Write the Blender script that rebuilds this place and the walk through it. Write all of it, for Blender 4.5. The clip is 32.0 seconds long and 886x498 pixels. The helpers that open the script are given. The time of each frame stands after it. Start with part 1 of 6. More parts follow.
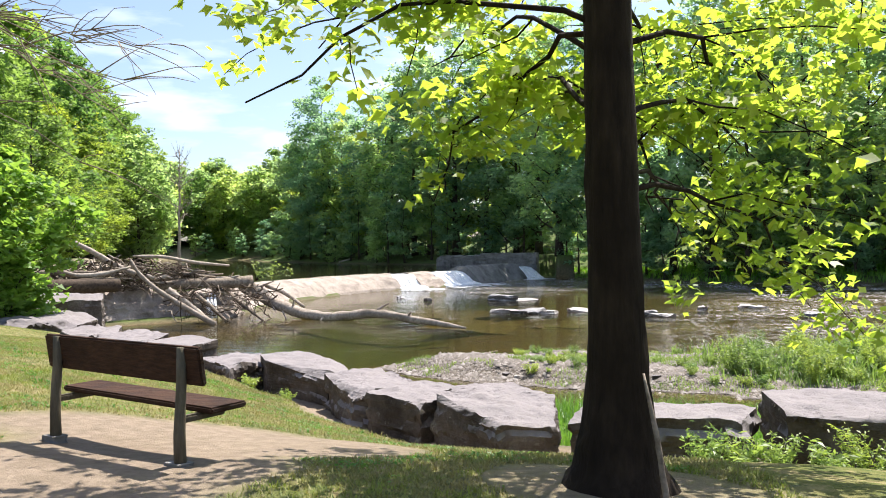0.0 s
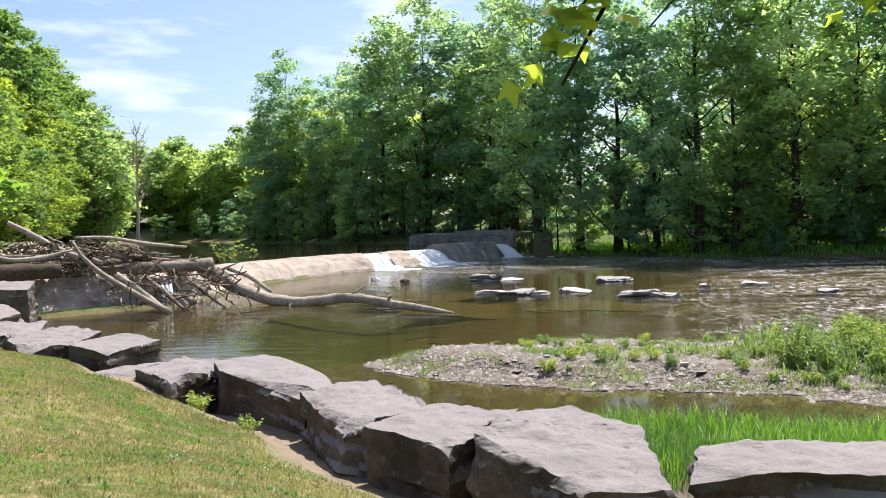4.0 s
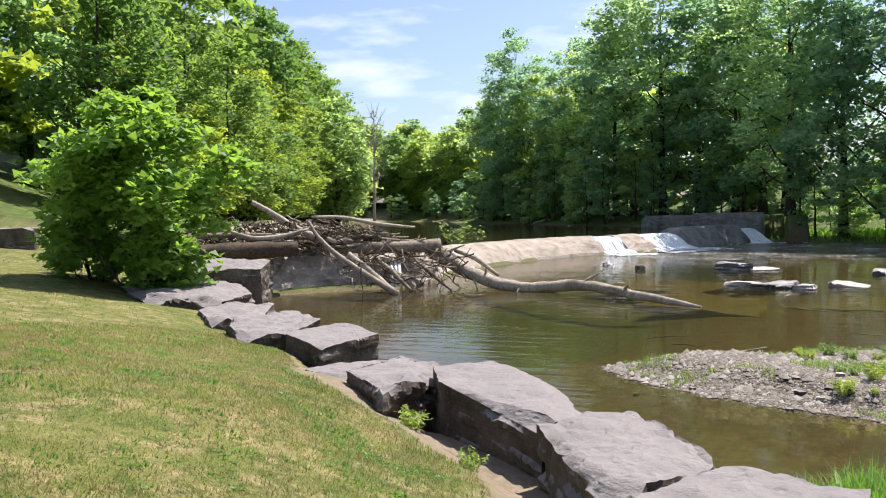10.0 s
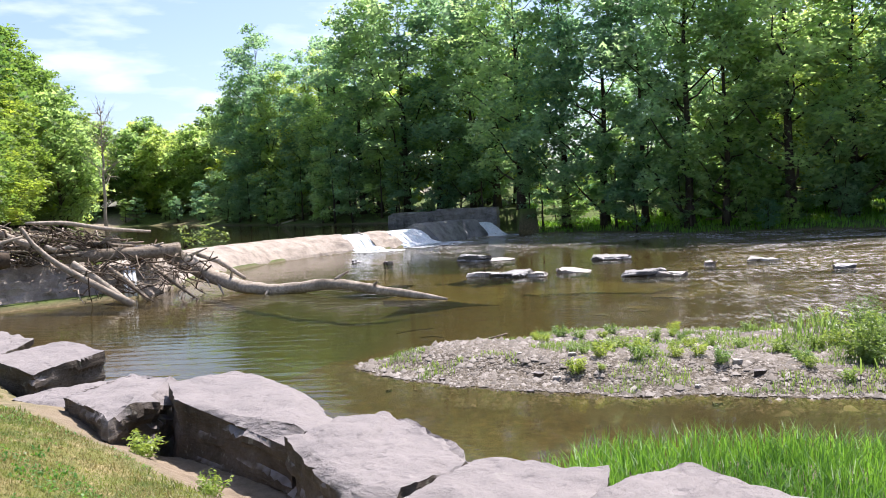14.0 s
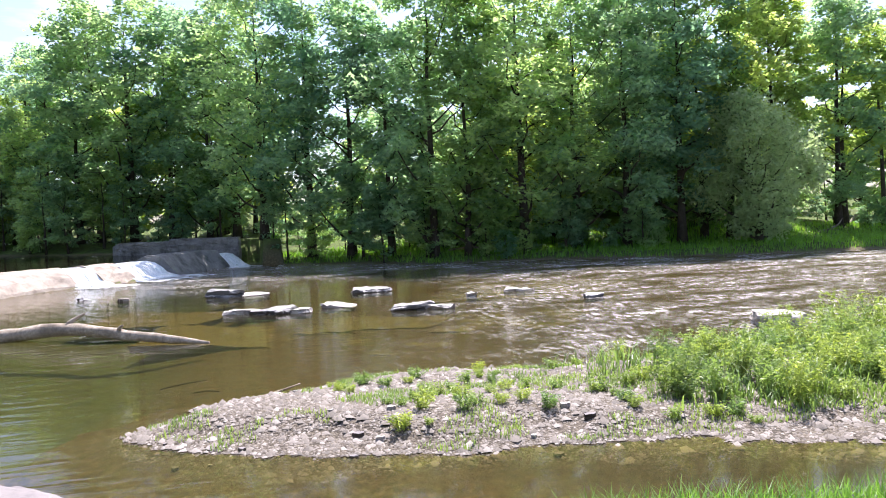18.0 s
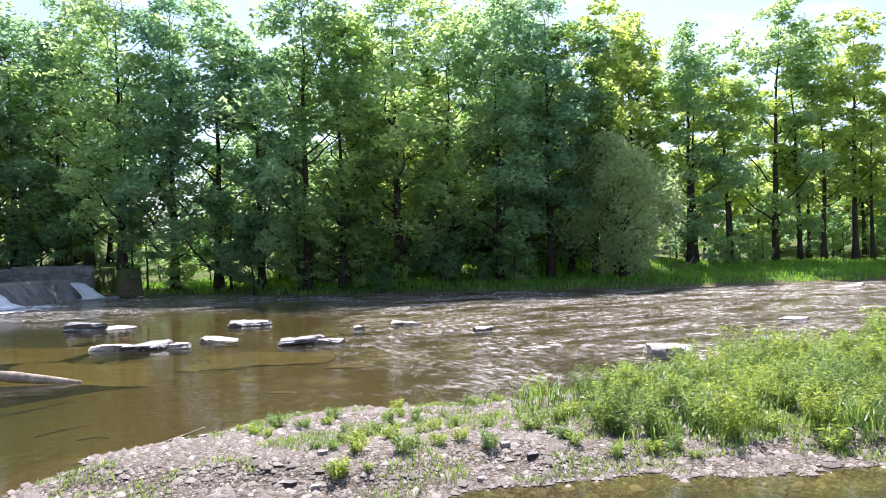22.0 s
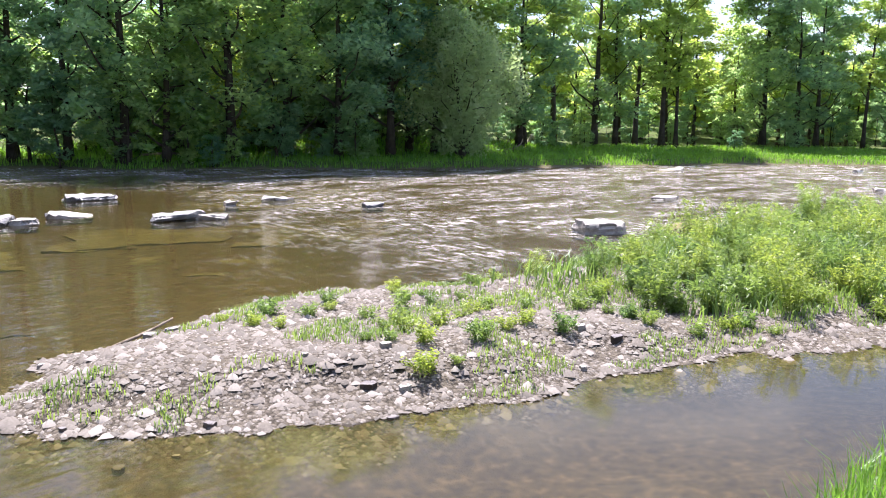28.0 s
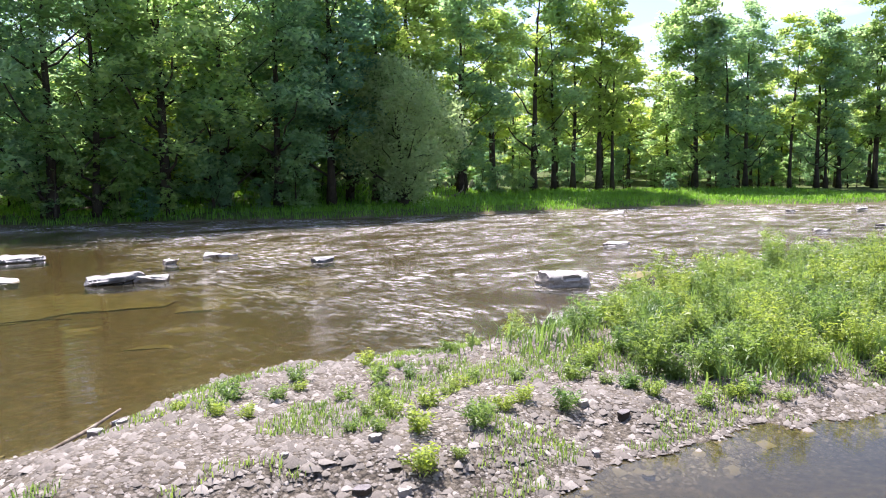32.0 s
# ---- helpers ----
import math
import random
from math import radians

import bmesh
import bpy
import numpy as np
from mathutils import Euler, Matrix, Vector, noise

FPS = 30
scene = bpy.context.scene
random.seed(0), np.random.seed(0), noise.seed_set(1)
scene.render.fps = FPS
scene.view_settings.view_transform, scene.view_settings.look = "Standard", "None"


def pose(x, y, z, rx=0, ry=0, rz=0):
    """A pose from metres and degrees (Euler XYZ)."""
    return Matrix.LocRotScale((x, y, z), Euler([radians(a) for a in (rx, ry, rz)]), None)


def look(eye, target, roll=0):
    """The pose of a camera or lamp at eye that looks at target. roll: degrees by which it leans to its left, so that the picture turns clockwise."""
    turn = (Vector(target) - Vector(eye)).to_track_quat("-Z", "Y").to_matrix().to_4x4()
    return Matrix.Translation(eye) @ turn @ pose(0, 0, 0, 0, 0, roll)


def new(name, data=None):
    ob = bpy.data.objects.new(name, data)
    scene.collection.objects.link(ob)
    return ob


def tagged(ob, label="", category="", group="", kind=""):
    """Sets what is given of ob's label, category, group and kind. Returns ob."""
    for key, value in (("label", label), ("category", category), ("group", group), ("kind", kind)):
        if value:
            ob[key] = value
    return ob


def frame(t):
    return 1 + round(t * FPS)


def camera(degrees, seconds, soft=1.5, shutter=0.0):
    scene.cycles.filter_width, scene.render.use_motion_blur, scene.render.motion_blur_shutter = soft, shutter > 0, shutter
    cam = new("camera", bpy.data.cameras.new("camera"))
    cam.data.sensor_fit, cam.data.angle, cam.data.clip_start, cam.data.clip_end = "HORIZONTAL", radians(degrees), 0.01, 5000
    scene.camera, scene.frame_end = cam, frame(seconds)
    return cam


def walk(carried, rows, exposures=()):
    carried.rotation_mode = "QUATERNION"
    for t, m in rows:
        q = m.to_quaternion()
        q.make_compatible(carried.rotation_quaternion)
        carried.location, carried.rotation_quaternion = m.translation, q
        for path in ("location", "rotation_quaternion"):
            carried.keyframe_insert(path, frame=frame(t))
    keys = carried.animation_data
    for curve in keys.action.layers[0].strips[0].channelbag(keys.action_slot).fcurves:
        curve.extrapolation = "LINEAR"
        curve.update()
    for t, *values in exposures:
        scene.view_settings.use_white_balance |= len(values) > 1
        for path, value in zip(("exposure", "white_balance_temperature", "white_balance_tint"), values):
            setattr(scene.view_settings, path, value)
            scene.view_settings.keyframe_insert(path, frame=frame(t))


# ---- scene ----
cam = camera(58.9, 32.0, 1.0)
PATH = [
    (0, (1.947, -1.178, 3.789), (1.708, 0.808, 3.783), -0.9),
    (0.5, (1.61, -0.683, 3.794), (1.347, 1.3, 3.783), 0.1),
    (1, (1.453, -0.167, 3.779), (1.206, 1.818, 3.778), 0.5),
    (1.5, (1.329, 0.186, 3.764), (1.095, 2.172, 3.757), -0.7),
    (2, (1.281, 0.605, 3.715), (1.083, 2.595, 3.697), -0.7),
    (2.5, (1.096, 1.133, 3.654), (0.901, 3.123, 3.627), -3.2),
    (4.5, (0.702, 3.066, 3.676), (0.552, 5.059, 3.611), -1.3),
    (5, (0.559, 3.443, 3.701), (0.397, 5.435, 3.637), -2.2),
    (5.5, (0.457, 3.791, 3.704), (0.313, 5.784, 3.623), -1.9),
    (6, (0.369, 4.099, 3.722), (0.225, 6.092, 3.657), -2.2),
    (6.5, (0.247, 4.338, 3.719), (0.136, 6.335, 3.676), -1.4),
    (7, (0.209, 4.525, 3.693), (0.122, 6.521, 3.596), -0.3),
    (7.5, (0.221, 4.822, 3.666), (0.114, 6.817, 3.557), -0.4),
    (8, (0.126, 4.991, 3.673), (-0.055, 6.978, 3.542), -0.4),
    (8.5, (0.064, 5.093, 3.675), (-0.217, 7.069, 3.548), -0.6),
    (9, (0.075, 5.094, 3.695), (-0.303, 7.054, 3.575), -1.4),
    (9.5, (0.025, 5.071, 3.696), (-0.531, 6.989, 3.591), -1.2),
    (10, (0.003, 5.105, 3.686), (-0.71, 6.971, 3.59), -1.2),
    (10.5, (-0.005, 5.115, 3.679), (-0.783, 6.955, 3.586), -0.9),
    (11, (0.001, 5.111, 3.678), (-0.801, 6.94, 3.584), -0.7),
    (11.5, (0.016, 5.094, 3.678), (-0.787, 6.923, 3.584), -0.3),
    (12, (0.036, 5.085, 3.679), (-0.728, 6.931, 3.578), -0.2),
    (12.5, (0.058, 5.107, 3.675), (-0.517, 7.019, 3.57), -0.2),
    (13, (0.05, 5.203, 3.648), (-0.29, 7.171, 3.535), -0.1),
    (13.5, (0.04, 5.386, 3.638), (-0.155, 7.373, 3.515), -1.4),
    (15.5, (-0.632, 6.258, 3.696), (-0.546, 8.254, 3.601), -2.5),
    (16, (-0.898, 6.524, 3.743), (-0.736, 8.515, 3.643), -1.4),
    (16.5, (-1.044, 6.853, 3.756), (-0.725, 8.825, 3.663), -0.6),
    (17, (-1.19, 7.166, 3.779), (-0.777, 9.121, 3.692), -0.8),
    (17.2, (-1.252, 7.283, 3.79), (-0.762, 9.22, 3.703), 0.0),
    (17.5, (-1.327, 7.449, 3.807), (-0.751, 9.362, 3.723), 0.3),
    (18, (-1.364, 7.72, 3.791), (-0.786, 9.634, 3.719), -2.1),
    (18.5, (-1.49, 7.929, 3.772), (-0.833, 9.818, 3.717), -2.5),
    (19, (-1.564, 7.946, 3.803), (-0.75, 9.772, 3.747), -4.1),
    (19.5, (-1.535, 8.118, 3.784), (-0.66, 9.916, 3.733), -3.9),
    (20, (-1.559, 8.213, 3.786), (-0.643, 9.99, 3.735), -2.6),
    (20.5, (-1.698, 8.311, 3.798), (-0.723, 10.057, 3.748), -2.1),
    (21, (-1.887, 8.405, 3.82), (-0.873, 10.129, 3.788), -2.0),
    (21.5, (-2.137, 8.619, 3.798), (-1.143, 10.354, 3.793), -1.3),
    (22, (-2.416, 8.929, 3.79), (-1.505, 10.709, 3.792), -1.1),
    (22.5, (-2.731, 9.368, 3.754), (-1.898, 11.186, 3.757), 0.3),
    (23, (-3.057, 9.792, 3.741), (-2.333, 11.655, 3.826), -0.3),
    (23.5, (-3.353, 10.152, 3.723), (-2.628, 12.016, 3.736), -0.5),
    (24, (-3.711, 10.421, 3.684), (-2.958, 12.274, 3.651), 0.4),
    (24.5, (-4.024, 10.962, 3.645), (-3.287, 12.819, 3.554), 0.2),
    (25, (-4.353, 11.238, 3.637), (-3.557, 13.07, 3.538), 0.3),
    (25.5, (-4.713, 11.522, 3.639), (-3.847, 13.322, 3.546), 2.3),
    (26, (-4.844, 11.933, 3.599), (-3.887, 13.686, 3.506), 1.6),
    (26.5, (-4.771, 12.492, 3.521), (-3.643, 14.138, 3.382), 1.2),
    (28.5, (-4.578, 13.762, 3.243), (-3.245, 15.22, 2.931), 0.7),
    (29, (-4.582, 14.043, 3.292), (-3.323, 15.576, 3.035), -0.6),
    (29.5, (-4.406, 14.495, 3.332), (-3.235, 16.102, 3.114), -0.4),
    (30, (-4.357, 14.778, 3.447), (-3.226, 16.424, 3.324), -0.3),
    (30.5, (-4.389, 14.826, 3.493), (-3.275, 16.482, 3.37), -1.9),
    (31, (-4.293, 14.933, 3.47), (-3.091, 16.525, 3.332), -0.8),
    (31.5, (-4.284, 14.963, 3.471), (-2.986, 16.478, 3.332), 0.0),
    (32, (-4.289, 14.88, 3.481), (-2.838, 16.244, 3.297), -0.3),
]
# seconds, stops, kelvin, tint
EXPOSURE = [(0, 1.05, 6450, 14), (2.5, 0.96, 6450, 14), (5, 0.8, 6450, 14), (6, 0.8, 6450, 14), (7, 0.98, 6450, 14), (8, 0.9, 6450, 14), (9, 0.82, 6450, 14), (11, 0.74, 6450, 14), (12, 0.78, 6450, 14), (13, 0.86, 6450, 14), (15, 1.1, 6150, 21), (17, 1.32, 6150, 21), (19, 1.3, 6150, 21), (21, 1.17, 6150, 21), (22, 1.2, 6150, 21), (23, 0.85, 6150, 21), (23.6, 1.2, 6150, 21), (25, 1.42, 6150, 21), (26.5, 1.42, 6150, 21), (28.5, 1.3, 6150, 21), (30, 1.32, 6150, 21), (32, 1.2, 6150, 21)]
walk(cam, [(t, look(eye, target, roll)) for t, eye, target, roll in PATH], EXPOSURE)

# ---- light ----
SUN_AZ, SUN_EL = 28.0, 61.0
world = bpy.data.worlds.new("world")
scene.world = world
world.use_nodes = True
wn, wl = world.node_tree.nodes, world.node_tree.links
sky = wn.new("ShaderNodeTexSky")
sky.sky_type, sky.sun_disc = "NISHITA", False
sky.sun_elevation, sky.sun_rotation = radians(SUN_EL), radians(SUN_AZ)
sky.air_density, sky.dust_density, sky.ozone_density = 1.0, 1.7, 2.6
back = wn["Background"]
back.inputs["Strength"].default_value = 0.105
# thin fair-weather cloud streaks
wtc = wn.new("ShaderNodeTexCoord")
wmap = wn.new("ShaderNodeMapping")
wmap.inputs["Scale"].default_value = (2.2, 2.2, 9.0)
wnoise = wn.new("ShaderNodeTexNoise")
wnoise.inputs["Scale"].default_value, wnoise.inputs["Detail"].default_value = 2.6, 6.0
wramp = wn.new("ShaderNodeValToRGB")
wramp.color_ramp.elements[0].position, wramp.color_ramp.elements[1].position = 0.52, 0.90
wmix = wn.new("ShaderNodeMixRGB")
wmix.inputs["Color2"].default_value = (8.6, 8.8, 9.4, 1)
wl.new(wtc.outputs["Generated"], wmap.inputs["Vector"])
wl.new(wmap.outputs["Vector"], wnoise.inputs["Vector"])
wl.new(wnoise.outputs["Fac"], wramp.inputs["Fac"])
wl.new(wramp.outputs["Color"], wmix.inputs["Fac"])
wl.new(sky.outputs["Color"], wmix.inputs["Color1"])
wl.new(wmix.outputs["Color"], back.inputs["Color"])

sun = new("sun", bpy.data.lights.new("sun", "SUN"))
sun.data.energy, sun.data.angle, sun.data.color = 5.0, radians(0.53), (1.0, 0.95, 0.86)
az, el = radians(SUN_AZ), radians(SUN_EL)
sun.matrix_world = look((math.sin(az) * math.cos(el) * 90, math.cos(az) * math.cos(el) * 90, math.sin(el) * 90), (0, 0, 0))


# ---- materials ----
class Mat:
    """A small wrapper that builds procedural node materials."""

    def __init__(self, name):
        self.m = bpy.data.materials.new(name)
        self.m.use_nodes = True
        self.n, self.l = self.m.node_tree.nodes, self.m.node_tree.links
        self.b, self.out = self.n["Principled BSDF"], self.n["Material Output"]
        self.geo = self.n.new("ShaderNodeNewGeometry")
        self.tc = self.n.new("ShaderNodeTexCoord")
        self.info = self.n.new("ShaderNodeObjectInfo")

    def link(self, a, b):
        self.l.new(a, b)

    def mapped(self, scale=(1, 1, 1), local=False):
        mp = self.n.new("ShaderNodeMapping")
        mp.inputs["Scale"].default_value = scale
        self.link(self.tc.outputs["Object"] if local else self.geo.outputs["Position"], mp.inputs["Vector"])
        return mp.outputs["Vector"]

    def noise(self, scale, detail=5.0, rough=0.6, vec=None, stretch=(1, 1, 1), distort=0.0):
        t = self.n.new("ShaderNodeTexNoise")
        t.inputs["Scale"].default_value, t.inputs["Detail"].default_value = scale, detail
        t.inputs["Roughness"].default_value, t.inputs["Distortion"].default_value = rough, distort
        self.link(vec if vec is not None else self.mapped(stretch), t.inputs["Vector"])
        return t.outputs["Fac"]

    def voronoi(self, scale, feature="F1", stretch=(1, 1, 1), out="Distance"):
        t = self.n.new("ShaderNodeTexVoronoi")
        t.feature = feature
        t.inputs["Scale"].default_value = scale
        self.link(self.mapped(stretch), t.inputs["Vector"])
        return t.outputs[out]

    def ramp(self, fac, stops):
        r = self.n.new("ShaderNodeValToRGB")
        e = r.color_ramp.elements
        while len(e) < len(stops):
            e.new(0.5)
        for k, (p, c) in zip(e, stops):
            k.position, k.color = p, (*c, 1) if len(c) == 3 else c
        self.link(fac, r.inputs["Fac"])
        return r.outputs["Color"]

    def step(self, fac, lo, hi):
        r = self.n.new("ShaderNodeMapRange")
        r.inputs["From Min"].default_value, r.inputs["From Max"].default_value = lo, hi
        self.link(fac, r.inputs["Value"])
        return r.outputs["Result"]

    def math(self, op, a, b):
        r = self.n.new("ShaderNodeMath")
        r.operation = op
        for k, v in ((0, a), (1, b)):
            if isinstance(v, (int, float)):
                r.inputs[k].default_value = v
            else:
                self.link(v, r.inputs[k])
        return r.outputs["Value"]

    def mix(self, fac, a, b, kind="MIX"):
        r = self.n.new("ShaderNodeMixRGB")
        r.blend_type = kind
        for k, v in (("Fac", fac), ("Color1", a), ("Color2", b)):
            if isinstance(v, (int, float)):
                r.inputs[k].default_value = v
            elif isinstance(v, tuple):
                r.inputs[k].default_value = (*v, 1)
            else:
                self.link(v, r.inputs[k])
        return r.outputs["Color"]

    def attr(self, name, out="Fac"):
        a = self.n.new("ShaderNodeAttribute")
        a.attribute_name = name
        return a.outputs[out]

    def bump(self, height, strength=0.4, distance=0.05, normal=None):
        r = self.n.new("ShaderNodeBump")
        r.inputs["Strength"].default_value, r.inputs["Distance"].default_value = strength, distance
        self.link(height, r.inputs["Height"])
        if normal is not None:
            self.link(normal, r.inputs["Normal"])
        return r.outputs["Normal"]

    def finish(self, color=None, rough=0.8, normal=None, metal=0.0, spec=0.5):
        self.b.inputs["Specular IOR Level"].default_value = spec
        if color is not None:
            if isinstance(color, tuple):
                self.b.inputs["Base Color"].default_value = (*color, 1)
            else:
                self.link(color, self.b.inputs["Base Color"])
        if isinstance(rough, (int, float)):
            self.b.inputs["Roughness"].default_value = rough
        else:
            self.link(rough, self.b.inputs["Roughness"])
        self.b.inputs["Metallic"].default_value = metal
        if normal is not None:
            self.link(normal, self.b.inputs["Normal"])
        return self.m


def leaf_material(name, dark, light, trans, share=0.45, shine=0.45, patch=0.55, straw=None, spec=0.5):
    k = Mat(name)
    col = k.ramp(k.geo.outputs["Random Per Island"], [(0.0, dark), (0.55, tuple((a + b) / 2 for a, b in zip(dark, light))), (1.0, light)])
    tint = k.ramp(k.info.outputs["Random"], [(0.0, (0.60, 0.74, 0.88)), (0.5, (0.96, 0.98, 1.0)), (1.0, (1.32, 1.20, 0.90))])
    if patch:
        tint = k.mix(1.0, tint, k.ramp(k.noise(patch, 3, 0.6), [(0.34, (0.66, 0.74, 0.78)), (0.5, (1.0, 1.0, 1.0)), (0.66, (1.20, 1.15, 1.05))]), "MULTIPLY")
    col = k.mix(1.0, col, tint, "MULTIPLY")
    if straw:
        dry = k.step(k.noise(1.7, 6, 0.78), 0.44, 0.54)
        col = k.mix(dry, col, k.ramp(k.geo.outputs["Random Per Island"], [(0.0, tuple(0.7 * c for c in straw)), (1.0, straw)]))
    k.finish(col, shine)
    k.b.inputs["Specular IOR Level"].default_value = spec
    tr = k.n.new("ShaderNodeBsdfTranslucent")
    tcol = k.mix(1.0, (trans[0], trans[1], trans[2]), tint, "MULTIPLY")
    if straw:
        tcol = k.mix(dry, tcol, straw)
    k.link(tcol, tr.inputs["Color"])
    mx = k.n.new("ShaderNodeMixShader")
    mx.inputs["Fac"].default_value = share
    k.link(k.b.outputs["BSDF"], mx.inputs[1])
    k.link(tr.outputs["BSDF"], mx.inputs[2])
    k.link(mx.outputs["Shader"], k.out.inputs["Surface"])
    return k.m


def bark_material(name, dark, light, scale=1.0):
    k = Mat(name)
    f = k.noise(14 * scale, 6, 0.65, stretch=(1, 1, 0.18))
    g = k.noise(1.3 * scale, 4)
    col = k.mix(k.step(g, 0.35, 0.7), k.ramp(f, [(0.3, dark), (0.7, light)]), tuple(0.8 * c for c in dark))
    return k.finish(col, 0.9, k.bump(f, 0.8, 0.03), spec=0.15)


def stone_material(name, dark, light, warm, scale=1.0, wet=False, top=None):
    k = Mat(name)
    a = k.noise(1.4 * scale, 7, 0.62)
    b = k.noise(16 * scale, 6, 0.7)
    c = k.noise(3.2 * scale, 5, 0.6, stretch=(1, 1, 5.5))
    col = k.ramp(a, [(0.3, dark), (0.5, light), (0.72, warm)])
    col = k.mix(k.step(b, 0.35, 0.75), col, k.mix(0.55, col, dark), "MIX")
    lich = k.step(k.noise(5.5 * scale, 4, 0.7), 0.60, 0.68)
    col = k.mix(k.math("MULTIPLY", lich, 0.35), col, (0.33, 0.33, 0.27))
    pit = k.step(k.voronoi(5.0 * scale, stretch=(1, 1.4, 2.5)), 0.05, 0.30)
    crack = k.step(k.noise(2.6 * scale, 6, 0.75, stretch=(1, 1, 2.6), distort=1.2), 0.482, 0.50)
    crack2 = k.step(k.noise(2.6 * scale, 6, 0.75, stretch=(1, 1, 2.6), distort=1.2), 0.518, 0.50)
    line = k.math("SUBTRACT", 1.0, k.math("MINIMUM", crack, crack2))
    col = k.mix(k.math("MULTIPLY", k.math("SUBTRACT", 1.0, line), 0.10), col, dark)
    # Upward faces mixed paler: the sunlit tops are painted into the stone colour.
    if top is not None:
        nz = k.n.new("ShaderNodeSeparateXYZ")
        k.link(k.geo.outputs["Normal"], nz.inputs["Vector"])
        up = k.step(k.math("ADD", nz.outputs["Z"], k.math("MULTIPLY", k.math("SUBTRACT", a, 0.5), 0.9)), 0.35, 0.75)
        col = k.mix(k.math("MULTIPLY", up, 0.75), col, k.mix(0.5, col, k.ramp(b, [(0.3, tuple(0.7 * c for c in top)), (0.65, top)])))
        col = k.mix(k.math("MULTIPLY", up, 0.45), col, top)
    h = k.math("ADD", k.math("ADD", k.math("MULTIPLY", b, 0.45), k.math("ADD", c, a)), k.math("ADD", k.math("MULTIPLY", pit, 0.35), k.math("MULTIPLY", line, 0.05)))
    return k.finish(col, 0.35 if wet else 0.82, k.bump(h, 0.75, 0.05), spec=0.5 if wet else 0.2)


def wood_material(name, dark, light, scale=1.0, along=(1, 1, 1)):
    k = Mat(name)
    f = k.noise(9 * scale, 6, 0.65, stretch=along)
    g = k.noise(1.1 * scale, 3)
    col = k.ramp(f, [(0.30, dark), (0.66, light)])
    col = k.mix(k.math("MULTIPLY", k.step(g, 0.45, 0.7), 0.6), col, tuple(0.75 * a for a in dark))
    tone = k.ramp(k.info.outputs["Random"], [(0.0, (0.72, 0.68, 0.64)), (1.0, (1.15, 1.12, 1.08))])
    col = k.mix(1.0, col, tone, "MULTIPLY")
    return k.finish(col, 0.8, k.bump(f, 0.7, 0.03), spec=0.2)


M_LEAF = leaf_material("maple_leaf", (0.11, 0.195, 0.11), (0.26, 0.37, 0.20), (0.52, 0.74, 0.34), 0.57, 0.5, spec=0.3)
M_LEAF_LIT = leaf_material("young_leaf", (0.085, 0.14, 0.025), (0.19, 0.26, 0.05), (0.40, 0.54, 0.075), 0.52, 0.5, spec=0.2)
M_LEAF_HILL = leaf_material("hill_leaf", (0.07, 0.13, 0.032), (0.16, 0.24, 0.06), (0.32, 0.49, 0.09), 0.5, 0.5, spec=0.2)
M_LEAF_OPEN = leaf_material("light_leaf", (0.11, 0.18, 0.06), (0.25, 0.34, 0.12), (0.60, 0.76, 0.22), 0.60, 0.5, spec=0.25)
M_LEAF_NEAR = leaf_material("backlit_leaf", (0.12, 0.18, 0.02), (0.25, 0.31, 0.05), (0.80, 0.86, 0.07), 0.66)
M_LEAF_WILLOW = leaf_material("willow_leaf", (0.18, 0.27, 0.15), (0.33, 0.43, 0.25), (0.50, 0.66, 0.34), 0.52, 0.5, 0.0)
M_LEAF_BUSH = leaf_material("bush_leaf", (0.07, 0.15, 0.035), (0.18, 0.31, 0.08), (0.36, 0.58, 0.07), 0.48, 0.5, 0.0, spec=0.3)
M_SHRUB = leaf_material("shrub_leaf", (0.11, 0.185, 0.05), (0.25, 0.335, 0.095), (0.39, 0.53, 0.09), 0.43)
M_REED = leaf_material("reed_blade", (0.11, 0.22, 0.03), (0.22, 0.36, 0.06), (0.34, 0.58, 0.05), 0.45)
M_LAWN = leaf_material("lawn_blade", (0.055, 0.095, 0.012), (0.23, 0.265, 0.055), (0.30, 0.38, 0.06), 0.35, 0.6, 0.9, (0.30, 0.255, 0.085))
M_BANKGRASS = leaf_material("bank_grass", (0.06, 0.17, 0.03), (0.14, 0.30, 0.04), (0.3, 0.6, 0.05), 0.45)
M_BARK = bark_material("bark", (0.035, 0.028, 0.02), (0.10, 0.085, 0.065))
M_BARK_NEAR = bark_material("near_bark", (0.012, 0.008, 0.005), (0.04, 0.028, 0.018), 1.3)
M_DEADWOOD = wood_material("bleached_wood", (0.22, 0.185, 0.145), (0.52, 0.47, 0.405), 0.8)
M_DRIFT = wood_material("drift_wood", (0.11, 0.085, 0.06), (0.36, 0.31, 0.25))
M_DARKDRIFT = wood_material("wet_wood", (0.035, 0.026, 0.018), (0.12, 0.09, 0.065))
# Dark sides and pale tops: part of the sun's contrast sits in the colour.
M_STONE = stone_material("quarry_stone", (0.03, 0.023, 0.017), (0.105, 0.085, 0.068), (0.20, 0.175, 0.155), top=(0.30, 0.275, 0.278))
M_LEDGE = stone_material("tan_ledge", (0.17, 0.14, 0.115), (0.37, 0.315, 0.265), (0.46, 0.41, 0.355), 0.8)
M_CONCRETE = stone_material("old_concrete", (0.07, 0.068, 0.062), (0.22, 0.212, 0.20), (0.33, 0.32, 0.30), 0.6)
# River rocks carry a sunlit pale top in their colour too.
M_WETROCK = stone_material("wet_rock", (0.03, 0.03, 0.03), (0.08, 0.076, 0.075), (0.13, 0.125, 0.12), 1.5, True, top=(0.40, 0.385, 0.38))
